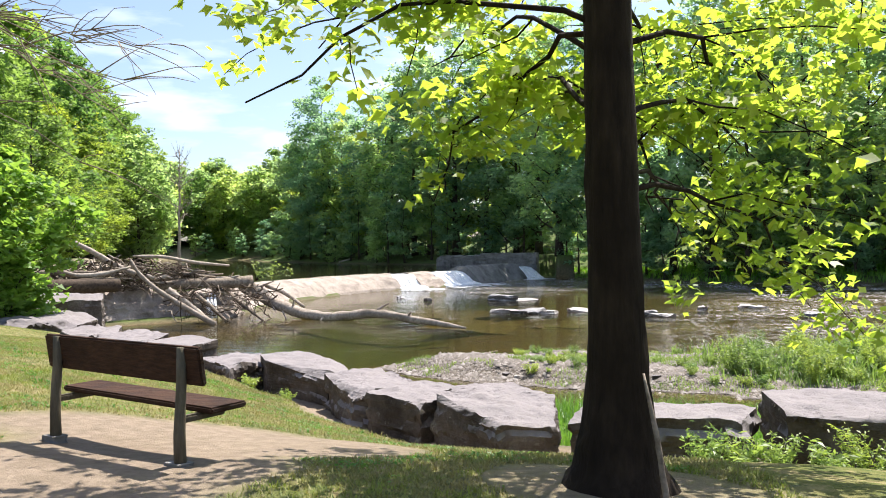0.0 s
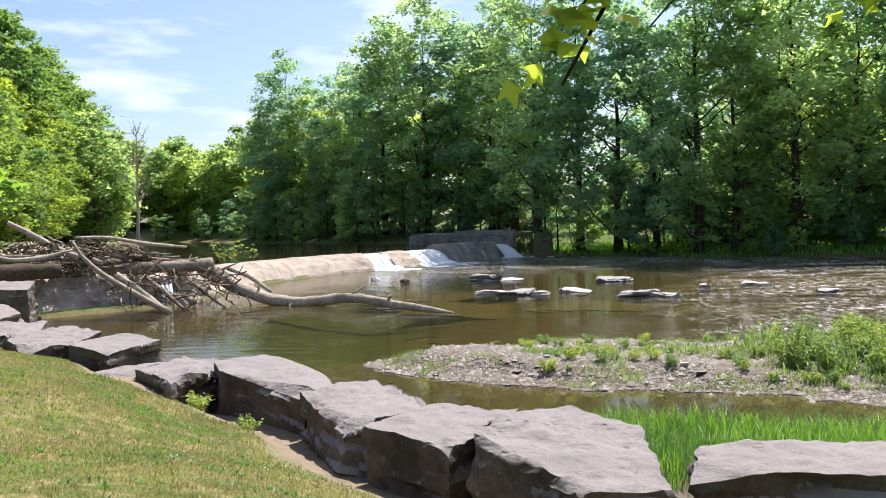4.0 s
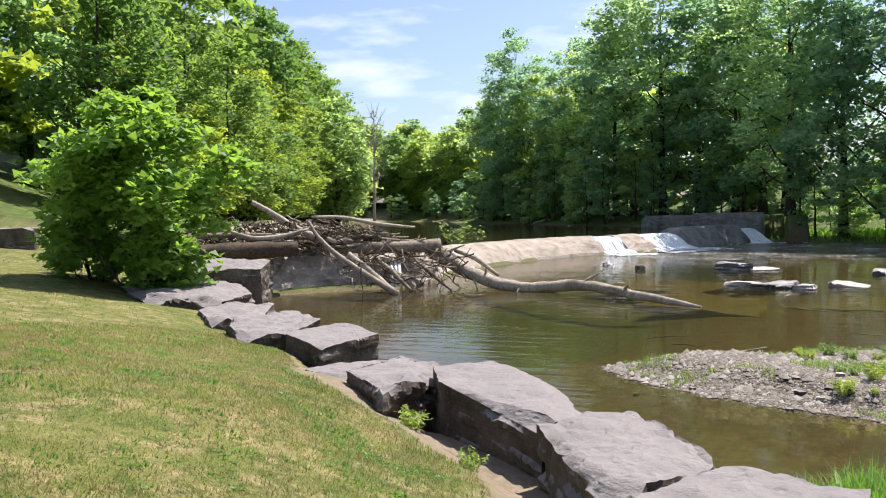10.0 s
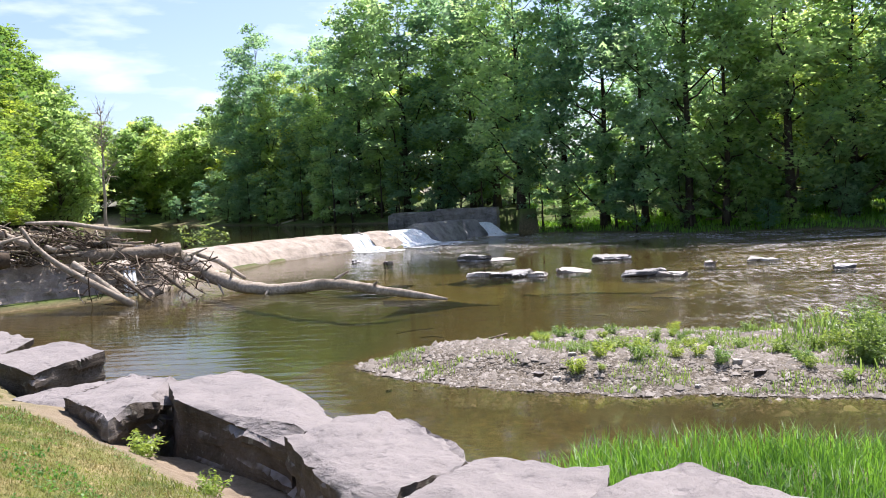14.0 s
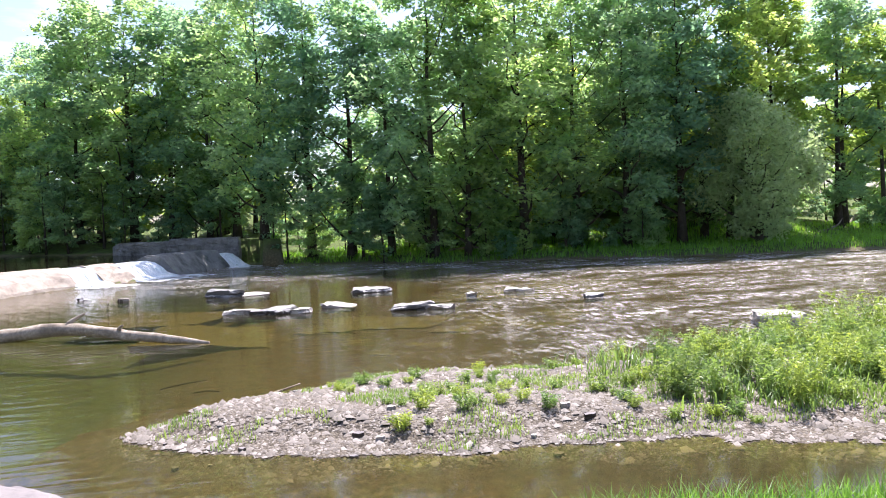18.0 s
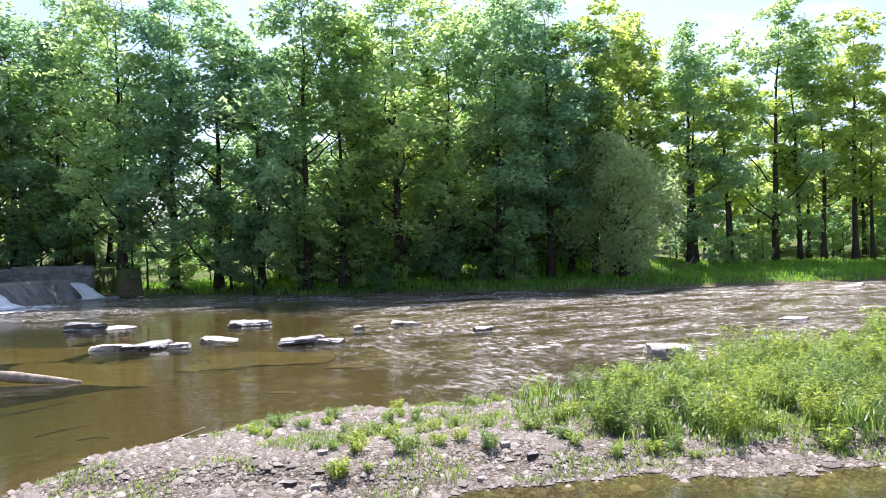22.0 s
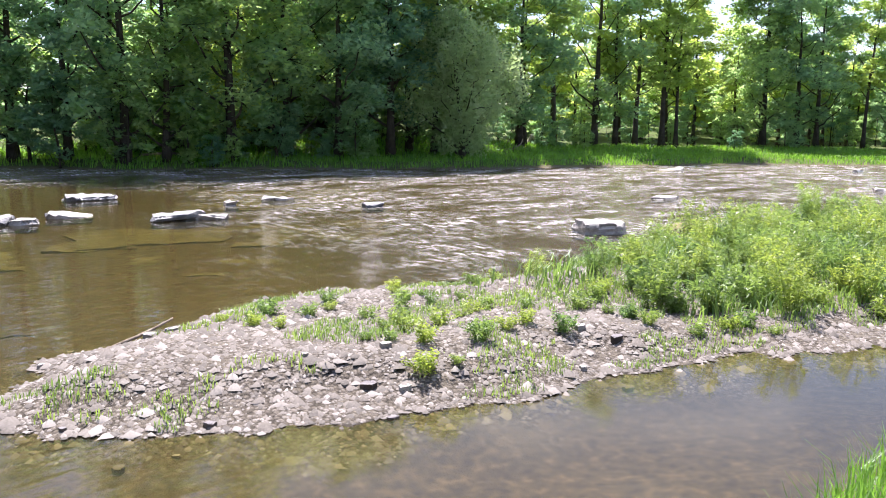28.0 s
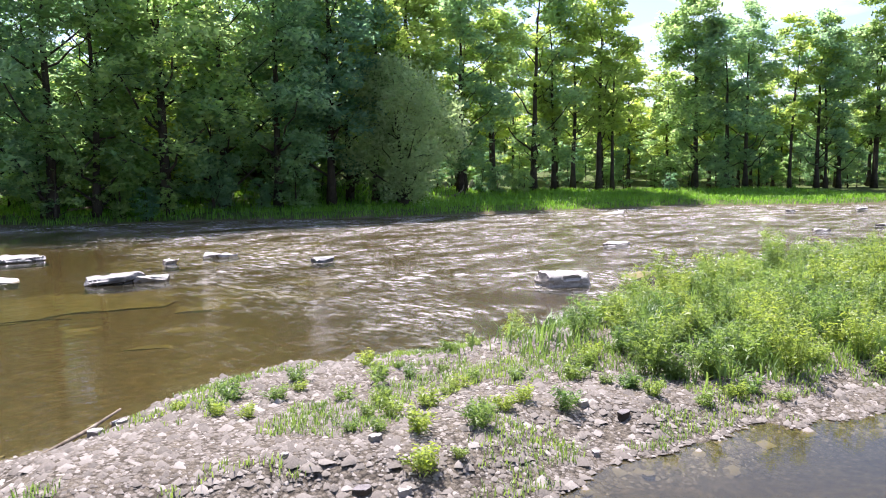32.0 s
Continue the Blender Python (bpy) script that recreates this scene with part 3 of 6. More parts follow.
def rock_bm(outline, top, bottom, seed, amp=0.07, flare=0.12, cut=0.22, tilt=(0.0, 0.0), strata=0.05, chips=5, batter=0.0):
    """A broken block of layered rock: an outline seen from above, split along planes, worn and cracked."""
    P = [Vector((x, y, 0)) for x, y in outline]
    c = sum(P, Vector()) / len(P)
    reach = sum((p - c).length for p in P) / len(P)
    area = sum(P[i].x * P[i - 1].y - P[i - 1].x * P[i].y for i in range(len(P)))
    if area > 0:
        P.reverse()
    bm = bmesh.new()
    rg = random.Random(seed)
    tall = top - bottom
    up = [bm.verts.new((p.x, p.y, top + tilt[0] * (p.x - c.x) + tilt[1] * (p.y - c.y))) for p in P]
    lo = [bm.verts.new((*(c + (p - c) * (1 + batter + flare * rg.uniform(-0.6, 0.9))).xy, bottom)) for p in P]
    n = len(P)
    bm.faces.new(list(reversed(up)))
    bm.faces.new(lo)
    for i in range(n):
        j = (i + 1) % n
        bm.faces.new((up[i], up[j], lo[j], lo[i]))
    bmesh.ops.recalc_face_normals(bm, faces=bm.faces)
    for q in range(chips):
        a = rg.uniform(0, 6.28) if q else rg.uniform(-0.4, 0.4) - 1.9
        way = Vector((math.cos(a), math.sin(a), rg.uniform(0.7, 2.6))).normalized()
        edge_d = max((p - c).dot(Vector((way.x, way.y, 0))) for p in P)
        at = c + Vector((0, 0, top))
        dist = edge_d - rg.uniform(0.03, 0.16) * min(reach, tall)
        got = bmesh.ops.bisect_plane(bm, geom=list(bm.verts) + list(bm.edges) + list(bm.faces), plane_co=at + way * dist, plane_no=way, clear_outer=True)
        rim = [g for g in got["geom_cut"] if isinstance(g, bmesh.types.BMEdge)]
        if rim:
            bmesh.ops.holes_fill(bm, edges=rim, sides=0)
    bmesh.ops.triangulate(bm, faces=bm.faces)
    for _ in range(6):
        long = [e for e in bm.edges if e.calc_length() > cut]
        if not long:
            break
        bmesh.ops.subdivide_edges(bm, edges=long, cuts=1)
        bmesh.ops.triangulate(bm, faces=bm.faces)
    bm.normal_update()
    off = Vector((seed * 3.17, seed * 1.31, seed * 0.77))
    for v in bm.verts:
        q = v.co + off
        side = 1 - abs(v.normal.z)
        f = noise.fractal(q * 1.1, 0.9, 2.1, 3) * amp * 0.8 + noise.fractal(q * 5.0, 0.7, 2.0, 3) * amp * 0.34
        layer = math.floor(q.z * 9.0 + 1.2 * noise.noise(q * 0.7)) if side > 0.3 else math.floor(4.0 * noise.noise(q * 0.55))
        r = noise.noise(Vector((q.x * 0.8, q.y * 0.8, layer * 3.7))) * strata * (1.3 * side + 0.35)
        v.co += v.normal * (f + r)
    bm.normal_update()
    for f in bm.faces:
        f.smooth = True
    for e in bm.edges:
        e.smooth = e.calc_face_angle(0.0) < 0.6
    return bm


def ragged(outline, seed, share=0.10):
    """The outline with its sides broken into short uneven runs."""
    rg, out = random.Random(seed), []
    for (ax, ay), (bx_, by_) in zip(outline, outline[1:] + outline[:1]):
        for u in (0.0, 0.22, 0.5, 0.76):
            q = rg.uniform(-share, share) if u else 0.0
            out.append((ax + (bx_ - ax) * u - (by_ - ay) * q, ay + (by_ - ay) * u + (bx_ - ax) * q))
    return out


def boulder(outline, top, bottom, seed, mat, label, group="", name="boulder", **kw):
    cx, cy = sum(p[0] for p in outline) / len(outline), sum(p[1] for p in outline) / len(outline)
    bm = rock_bm([(x - cx, y - cy) for x, y in outline], top - bottom, 0.0, seed, **kw)
    ob = new(name, bm_mesh(name, bm, mat))
    ob.location = (cx, cy, bottom)
    return tagged(ob, label, "boulder" if name == "boulder" else "rock", group)


# ---- ground sheet ----
def axis(lo, a, b, hi, fine, mid_lo, mid_hi, mid):
    s = [np.geomspace(1, 1 + (mid_lo - lo), 16)[::-1][:-1] * -1 + 1 + mid_lo, np.arange(mid_lo, a, mid), np.arange(a, b, fine), np.arange(b, mid_hi, mid), np.geomspace(1, 1 + hi - mid_hi, 16) - 1 + mid_hi]
    return np.unique(np.concatenate(s).round(4))


gx = axis(-2500, -16, 26, 2500, 0.24, -130, 125, 1.25)
gy = axis(-2500, -4, 29, 2500, 0.24, -40, 150, 1.25)
GX, GY = np.meshgrid(gx, gy)
gz, z_lawn, z_grav, z_bed, z_wild = terrain(GX, GY)
gi, gj = np.meshgrid(np.arange(len(gy) - 1), np.arange(len(gx) - 1), indexing="ij")
gw = len(gx)
gf = np.stack([gi * gw + gj, gi * gw + gj + 1, (gi + 1) * gw + gj + 1, (gi + 1) * gw + gj], -1).reshape(-1, 4)

k = Mat("ground")
lawn_c = k.ramp(k.noise(0.9, 6, 0.65), [(0.34, (0.034, 0.062, 0.008)), (0.46, (0.095, 0.118, 0.020)), (0.56, (0.205, 0.180, 0.062)), (0.68, (0.05, 0.084, 0.012))])
lawn_c = k.mix(0.55, lawn_c, k.ramp(k.noise(55, 5, 0.8, stretch=(1, 1, 0.3)), [(0.32, (0.028, 0.048, 0.007)), (0.68, (0.23, 0.235, 0.07))]))
lawn_c = k.mix(k.math("MULTIPLY", k.step(k.noise(2.6, 6, 0.7), 0.50, 0.60), 0.85), lawn_c, k.ramp(k.noise(38, 5, 0.8), [(0.34, (0.13, 0.102, 0.045)), (0.66, (0.42, 0.34, 0.17))]))
lawn_c = k.mix(k.math("MULTIPLY", k.step(k.noise(5.0, 6, 0.75), 0.53, 0.62), 0.75), lawn_c, (0.034, 0.066, 0.010))
dirt_c = k.ramp(k.noise(7, 6, 0.7), [(0.3, (0.165, 0.128, 0.09)), (0.7, (0.30, 0.238, 0.175))])
lawn_c = k.mix(k.attr("dirt"), lawn_c, dirt_c)
grav_c = k.ramp(k.noise(30, 5, 0.75), [(0.3, (0.065, 0.053, 0.038)), (0.5, (0.14, 0.117, 0.088)), (0.7, (0.23, 0.20, 0.16))])
cell = k.n.new("ShaderNodeTexVoronoi")
cell.inputs["Scale"].default_value = 17.0
k.link(k.geo.outputs["Position"], cell.inputs["Vector"])
tone = k.n.new("ShaderNodeSeparateColor")
k.link(cell.outputs["Color"], tone.inputs["Color"])
stone_c = k.ramp(tone.outputs["Red"], [(0.0, (0.07, 0.058, 0.045)), (0.4, (0.15, 0.126, 0.10)), (0.8, (0.225, 0.197, 0.168)), (1.0, (0.36, 0.325, 0.29))])
stone_c = k.mix(k.step(cell.outputs["Distance"], 0.40, 0.75), stone_c, (0.06, 0.05, 0.038))
grav_c = k.mix(k.step(k.noise(2.2, 5, 0.7), 0.36, 0.52), grav_c, stone_c)
bed_c = k.ramp(k.noise(5.5, 6, 0.75), [(0.3, (0.035, 0.026, 0.011)), (0.5, (0.105, 0.077, 0.034)), (0.68, (0.22, 0.165, 0.09))])
deep_c = k.ramp(k.noise(1.2, 5, 0.6), [(0.3, (0.04, 0.058, 0.012)), (0.7, (0.09, 0.105, 0.026))])
sep = k.n.new("ShaderNodeSeparateXYZ")
k.link(k.geo.outputs["Position"], sep.inputs["Vector"])
bed_c = k.mix(k.step(sep.outputs["Z"], -0.40, -0.90), bed_c, deep_c)
silt_c = k.ramp(k.noise(9, 6, 0.75), [(0.35, (0.022, 0.017, 0.009)), (0.55, (0.055, 0.042, 0.022)), (0.72, (0.15, 0.12, 0.08))])
bed_c = k.mix(k.attr("silt"), bed_c, silt_c)
wild_c = k.ramp(k.noise(1.1, 6, 0.7), [(0.3, (0.05, 0.045, 0.022)), (0.5, (0.075, 0.105, 0.026)), (0.7, (0.12, 0.18, 0.04))])
bank_c = k.ramp(k.noise(1.7, 6, 0.7, stretch=(1, 1, 3)), [(0.3, (0.18, 0.145, 0.11)), (0.7, (0.34, 0.285, 0.225))])
wild_c = k.mix(k.attr("bank"), wild_c, bank_c)
mud_c = k.ramp(k.noise(9, 5, 0.7), [(0.3, (0.10, 0.085, 0.06)), (0.7, (0.2, 0.175, 0.13))])
col = k.mix(k.attr("wild"), mud_c, wild_c)
col = k.mix(k.attr("lawn"), col, lawn_c)
col = k.mix(k.attr("bed"), col, bed_c)
col = k.mix(k.attr("gravel"), col, grav_c)
lumps = k.math("MULTIPLY", k.math("SUBTRACT", 1.0, cell.outputs["Distance"]), k.math("MULTIPLY", k.attr("gravel"), 1.2))
M_GROUND = k.finish(col, 0.92, k.bump(k.math("ADD", k.noise(26, 5, 0.75), lumps), 0.7, 0.04), spec=0.2)
gm = mesh_from("ground", np.column_stack([GX.ravel(), GY.ravel(), gz.ravel()]), gf, M_GROUND, True)


def add_attr(me, name, values):
    a = me.attributes.new(name, "FLOAT", "POINT")
    a.data.foreach_set("value", np.ascontiguousarray(values, np.float32).ravel())


def dirt_mask(x, y):
    """Bare earth round the bench, round the tree and along the foot of the boulders."""
    bench = ss(np.hypot((x + 0.9) / 2.1, (y - 5.2) / 1.5) + 0.16 * wob(x, y, 2.3), 1.12, 0.72)
    bench = np.maximum(bench, ss(np.hypot((x + 1.2) / 1.7, (y - 3.6) / 1.1) + 0.12 * wob(x, y, 2.9, 1), 1.1, 0.8))
    tree = ss(np.hypot(x - 2.4, y - 3.8) + 0.25 * wob(x, y, 3.1), 1.2, 0.5)
    d, _ = seg_dist(x, y, NEAR_FOOT[3:11], False)
    _, inn = seg_dist(x, y, INNER, True)
    foot = ss(np.where(inn, d, 0) + 0.16 * wob(x, y, 2.1, 3), 0.85, 0.35) * (0.3 + 0.7 * ss(x, -7.5, -4.5))
    return np.maximum(np.maximum(bench, tree * 0.8), foot)


_du, _ = seg_dist(GX, GY, UPPER, True)
_dl, _ = seg_dist(GX, GY, LOWER, True)
add_attr(gm, "lawn", z_lawn)
add_attr(gm, "gravel", z_grav)
add_attr(gm, "bed", z_bed)
add_attr(gm, "silt", ss(GX + 0.4 * (GY - 18), 1.0, 7.0) * ss(GY + 0.32 * GX, 25.0, 22.0))
add_attr(gm, "wild", z_wild.astype(float))
add_attr(gm, "dirt", dirt_mask(GX, GY) * z_lawn)
add_attr(gm, "bank", np.where((GX < -20) & (GX < -0.45 * GY) & z_wild, ss(np.minimum(_du, _dl), 5.0, 3.2), 0.0))
tagged(new("ground", gm), "sunburnt lawn, river bed, gravel and wooded banks", "ground", kind="structure")


# ---- water ----
def water_material(name, tint, ripple, riffle):
    k = Mat(name)
    k.n.remove(k.b)
    a = k.noise(1.5, 3, 0.5, stretch=(0.3, 1.6, 1), distort=0.6)
    b = k.noise(1.5, 7, 0.78, stretch=(1.4, 0.6, 1), distort=0.5)
    c = k.noise(9, 4, 0.75, stretch=(1.2, 0.8, 1))
    fast, calm = k.attr("fast"), k.attr("calm")
    rough = k.math("ADD", k.math("MULTIPLY", b, 1.0), k.math("MULTIPLY", c, 0.34))
    h = k.math("ADD", k.math("MULTIPLY", a, k.math("MULTIPLY", k.math("SUBTRACT", 1.0, calm), ripple)), k.math("MULTIPLY", rough, k.math("ADD", k.math("MULTIPLY", fast, riffle), 0.008)))
    nrm = k.bump(h, 1.0, 0.10)
    fr = k.n.new("ShaderNodeFresnel")
    fr.inputs["IOR"].default_value = 1.40
    k.link(nrm, fr.inputs["Normal"])
    gl = k.n.new("ShaderNodeBsdfGlossy")
    k.link(k.math("ADD", k.math("MULTIPLY", fast, 0.04), 0.015), gl.inputs["Roughness"])
    k.link(nrm, gl.inputs["Normal"])
    tr = k.n.new("ShaderNodeBsdfTransparent")
    tr.inputs["Color"].default_value = (*tint, 1)
    murk = k.n.new("ShaderNodeBsdfDiffuse")
    murk.inputs["Color"].default_value = (0.20, 0.19, 0.115, 1)
    mk = k.n.new("ShaderNodeMixShader")
    mk.inputs["Fac"].default_value = 0.08
    k.link(tr.outputs["BSDF"], mk.inputs[1])
    k.link(murk.outputs["BSDF"], mk.inputs[2])
    # White diffuse streaks: glitter and sky reflection on the riffles painted in, with froth.
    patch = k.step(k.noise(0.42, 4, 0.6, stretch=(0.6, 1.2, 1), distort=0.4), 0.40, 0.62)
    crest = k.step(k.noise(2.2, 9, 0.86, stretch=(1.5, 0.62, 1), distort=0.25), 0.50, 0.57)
    froth_glint = k.math("MULTIPLY", k.math("MULTIPLY", k.math("MULTIPLY", patch, crest), fast), 0.66)
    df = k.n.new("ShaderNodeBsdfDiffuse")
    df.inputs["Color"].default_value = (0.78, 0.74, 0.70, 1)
    mw = k.n.new("ShaderNodeMixShader")
    mx = k.n.new("ShaderNodeMixShader")
    k.link(fr.outputs["Fac"], mx.inputs["Fac"])
    k.link(mk.outputs["Shader"], mx.inputs[1])
    k.link(gl.outputs["BSDF"], mx.inputs[2])
    k.link(froth_glint, mw.inputs["Fac"])
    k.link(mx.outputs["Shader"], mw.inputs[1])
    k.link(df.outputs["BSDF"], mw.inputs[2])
    k.link(mw.outputs["Shader"], k.out.inputs["Surface"])
    return k.m


def water_sheet(name, xs, ys, z, keep, mat, fast, label):
    X, Y = np.meshgrid(xs, ys)
    i, j = np.meshgrid(np.arange(len(ys) - 1), np.arange(len(xs) - 1), indexing="ij")
    w = len(xs)
    F = np.stack([i * w + j, i * w + j + 1, (i + 1) * w + j + 1, (i + 1) * w + j], -1).reshape(-1, 4)
    F = F[keep((X[:-1, :-1] + X[1:, 1:]) / 2, (Y[:-1, :-1] + Y[1:, 1:]) / 2).ravel()]
    me = mesh_from(name, np.column_stack([X.ravel(), Y.ravel(), np.full(X.size, z)]), F, mat, True)
    add_attr(me, "fast", fast(X, Y))
    add_attr(me, "calm", ss(X + 0.4 * (Y - 18), -4.0, 1.0) * ss(Y + 0.32 * X, 26.0, 23.0))
    return tagged(new(name, me), label, "water", kind="structure")


def in_lower(x, y):
    d, i = seg_dist(x, y, LOWER, True)
    return i | (d < 1.6)


def in_upper(x, y):
    d, i = seg_dist(x, y, UPPER, True)
    return i | (d < np.where((x > -22) & (y < 93), 0.2, 0.9))


def fast_lower(x, y):
    """Calm in the pool under the dam, quick over the ledges further right."""
    v = ss(x - 0.22 * (y - 26) + 1.6 * wob(x, y, 0.35), 2.5, 12.5) * ss(y, 22, 27)
    v = v + 0.9 * ss(y - 0.7 * np.abs(x), 50, 66)
    # Raised again along the far bank, which strengthens the painted glints there.
    return np.clip(v, 0, 1) + 0.5 * ss(y + 0.58 * x, 62, 82) * np.clip(v, 0, 1)


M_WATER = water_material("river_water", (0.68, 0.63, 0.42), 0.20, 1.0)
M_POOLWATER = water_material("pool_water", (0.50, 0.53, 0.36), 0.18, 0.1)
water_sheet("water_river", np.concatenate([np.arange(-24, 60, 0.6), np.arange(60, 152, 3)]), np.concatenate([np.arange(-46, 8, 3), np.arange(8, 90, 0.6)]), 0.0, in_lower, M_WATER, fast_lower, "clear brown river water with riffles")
water_sheet("water_pool", np.concatenate([np.arange(-132, -30, 2.0), np.arange(-30, 2, 0.5)]), np.concatenate([np.arange(38, 94, 0.5), np.arange(94, 200, 2.0)]), POOL_Z, in_upper, M_POOLWATER, lambda x, y: 0 * x, "still dark green pool above the dam")


# ---- dam ----
def sweep_dam():
    """The old ledge dam: a sloping rock face along its curved base line."""
    base = np.array(DAM_BASE[3:], float)
    seg = np.r_[0, np.cumsum(np.hypot(*np.diff(base, axis=0).T))]
    total = seg[-1]
    m = 150
    s = np.linspace(0, total, m)
    B = np.column_stack([np.interp(s, seg, base[:, 0]), np.interp(s, seg, base[:, 1])])
    T = np.gradient(B, axis=0)
    T /= np.linalg.norm(T, axis=1)[:, None]
    N = np.column_stack([-T[:, 1], T[:, 0]])
    return s, B, N, total


ds_, dB, dN, d_total = sweep_dam()


def dam_piece(name, s0, s1, profile, mat, parent, seed, amp=0.10):
    """Part of the dam between two lengths along its base; profile: rows of (set back, height)."""
    n = max(6, int((s1 - s0) / 0.3))
    s = np.linspace(s0, s1, n)
    P = np.array(profile, float)
    u = np.linspace(0, 1, 22)
    pu = np.linspace(0, 1, len(P))
    back, high = np.interp(u, pu, P[:, 0]), np.interp(u, pu, P[:, 1])
    V = np.zeros((n, len(u), 3))
    bx, by = np.interp(s, ds_, dB[:, 0]), np.interp(s, ds_, dB[:, 1])
    nx, ny = np.interp(s, ds_, dN[:, 0]), np.interp(s, ds_, dN[:, 1])
    for i in range(n):
        for j in range(len(u)):
            q = Vector((bx[i] + nx[i] * back[j], by[i] + ny[i] * back[j], high[j]))
            f = noise.fractal(q * 0.55 + Vector((seed, 0, 0)), 0.9, 2.0, 4)
            g = noise.fractal(Vector((q.x * 1.6, q.y * 1.6, q.z * 3 + seed)), 0.8, 2.0, 3)
            V[i, j] = (q.x - nx[i] * (amp * (f + 0.5 * g)), q.y - ny[i] * (amp * (f + 0.5 * g)), q.z + amp * 0.9 * f * min(1, j / 4))
    i, j = np.meshgrid(np.arange(n - 1), np.arange(len(u) - 1), indexing="ij")
    w = len(u)
    F = np.stack([i * w + j, (i + 1) * w + j, (i + 1) * w + j + 1, i * w + j + 1], -1).reshape(-1, 4)
    ends = [tuple(range(w)), tuple((n - 1) * w + j for j in reversed(range(w)))]
    return part(name, mesh_from(name, V.reshape(-1, 3), [tuple(f) for f in F.tolist()] + ends, mat, False), parent)


dam = thing("dam", "old low river dam of tan sloping ledge rock", "dam", kind="structure")
LEDGE = [(-0.1, -0.6), (0.05, 0.10), (0.75, 0.75), (1.6, 1.22), (2.3, 1.45), (3.2, 1.40), (4.2, 0.4)]
dam_piece("ledge", 0, 28.4, LEDGE, M_LEDGE, dam, 1.0, 0.07)
dam_piece("ledge", 28.0, 31.2, [(0.3, -0.6), (0.6, 0.1), (1.4, 0.7), (2.0, 1.12), (3.2, 1.20), (4.2, 0.3)], M_WETROCK, dam, 2.0, 0.10)
dam_piece("ledge", 30.6, 34.0, LEDGE, M_LEDGE, dam, 3.0, 0.16)
dam_piece("ledge", 33.6, 40.4, [(0.3, -0.6), (0.7, 0.1), (1.5, 0.7), (2.2, 1.12), (3.2, 1.20), (4.2, 0.3)], M_WETROCK, dam, 4.0, 0.10)
dam_piece("broken_slab", 40.0, 50.6, [(-0.6, -0.6), (-0.3, 0.15), (0.6, 1.1), (1.2, 1.75), (2.3, 1.80), (4.0, 1.1), (5.0, 0.3)], M_CONCRETE, dam, 5.0, 0.10)
dam_piece("ledge", 50.2, 56.5, [(0.3, -0.6), (0.7, 0.1), (1.4, 0.7), (2.2, 1.12), (3.2, 1.20), (4.2, 0.3)], M_WETROCK, dam, 6.0, 0.12)


def falls(s0, s1, seed):
    """Strands of white water running down the face."""
    rng = np.random.default_rng(seed)
    chunks = []
    for s in np.arange(s0, s1, 0.28):
        bx, by = np.interp(s, ds_, dB[:, 0]), np.interp(s, ds_, dB[:, 1])
        nx, ny = np.interp(s, ds_, dN[:, 0]), np.interp(s, ds_, dN[:, 1])
        pts = [(bx + nx * b + rng.normal(0, 0.06), by + ny * b + rng.normal(0, 0.06), z) for b, z in ((3.3, 1.28), (2.3, 1.27), (1.6, 1.05), (0.95, 0.62), (0.5, 0.2), (-0.1, 0.0), (-0.7, -0.03))]
        w = rng.uniform(0.13, 0.24)
        chunks.append(tube(pts, [0.06, 0.09, w, w, w * 1.2, w * 1.1, 0.05], 6, 0.15, rng))
    return join(chunks)


for a, b, sd in ((28.3, 31.0, 1), (33.8, 40.2, 2), (50.6, 54.6, 3)):
    part("waterfall", mesh_from("waterfall", *falls(a, b, sd), M_FOAM, True), dam, "white water spilling over the ledge")

# foam drifting away from the falls
rng = np.random.default_rng(8)
fv, ff = [], []
for k_ in range(520):
    s = rng.choice([rng.uniform(28, 31.4), rng.uniform(33.5, 41), rng.uniform(50, 57)], p=[0.2, 0.55, 0.25])
    d = -abs(rng.normal(0, 1.1)) - 0.1
    x, y = np.interp(s, ds_, dB[:, 0]) + np.interp(s, ds_, dN[:, 0]) * d, np.interp(s, ds_, dB[:, 1]) + np.interp(s, ds_, dN[:, 1]) * d
    a0, r0 = rng.uniform(0, 6.3), rng.uniform(0.08, 0.34)
    for q in range(6):
        fv.append((x + 1.7 * r0 * math.cos(a0 + q * 1.047) * rng.uniform(0.6, 1.2), y + r0 * math.sin(a0 + q * 1.047) * rng.uniform(0.6, 1.2), 0.012 + 0.02 * (q % 2)))
    ff.append(tuple(range(6 * k_, 6 * k_ + 6)))
tagged(new("foam", mesh_from("foam", fv, ff, M_FOAM)), "white foam below the falls", "foam", kind="stuff")

# abutment wall at the far end of the dam
wall = thing("abutment_wall", "weathered grey concrete abutment wall beside the falls", "wall", (1.2, 90.6, -0.4), kind="structure")
for outline, h, sd in ((((0.6, -0.9), (0.9, 0.8), (-5.6, 5.6), (-6.2, 4.4)), 3.3, 3), (((-5.7, 4.2), (-5.3, 5.5), (-11.6, 9.6), (-12.2, 8.4)), 3.05, 5)):
    part("wall_block", bm_mesh("wall_block", rock_bm(list(outline), h, 0.0, sd, amp=0.07, flare=0.01, cut=0.3, strata=0.07, chips=2), M_CONCRETE), wall)

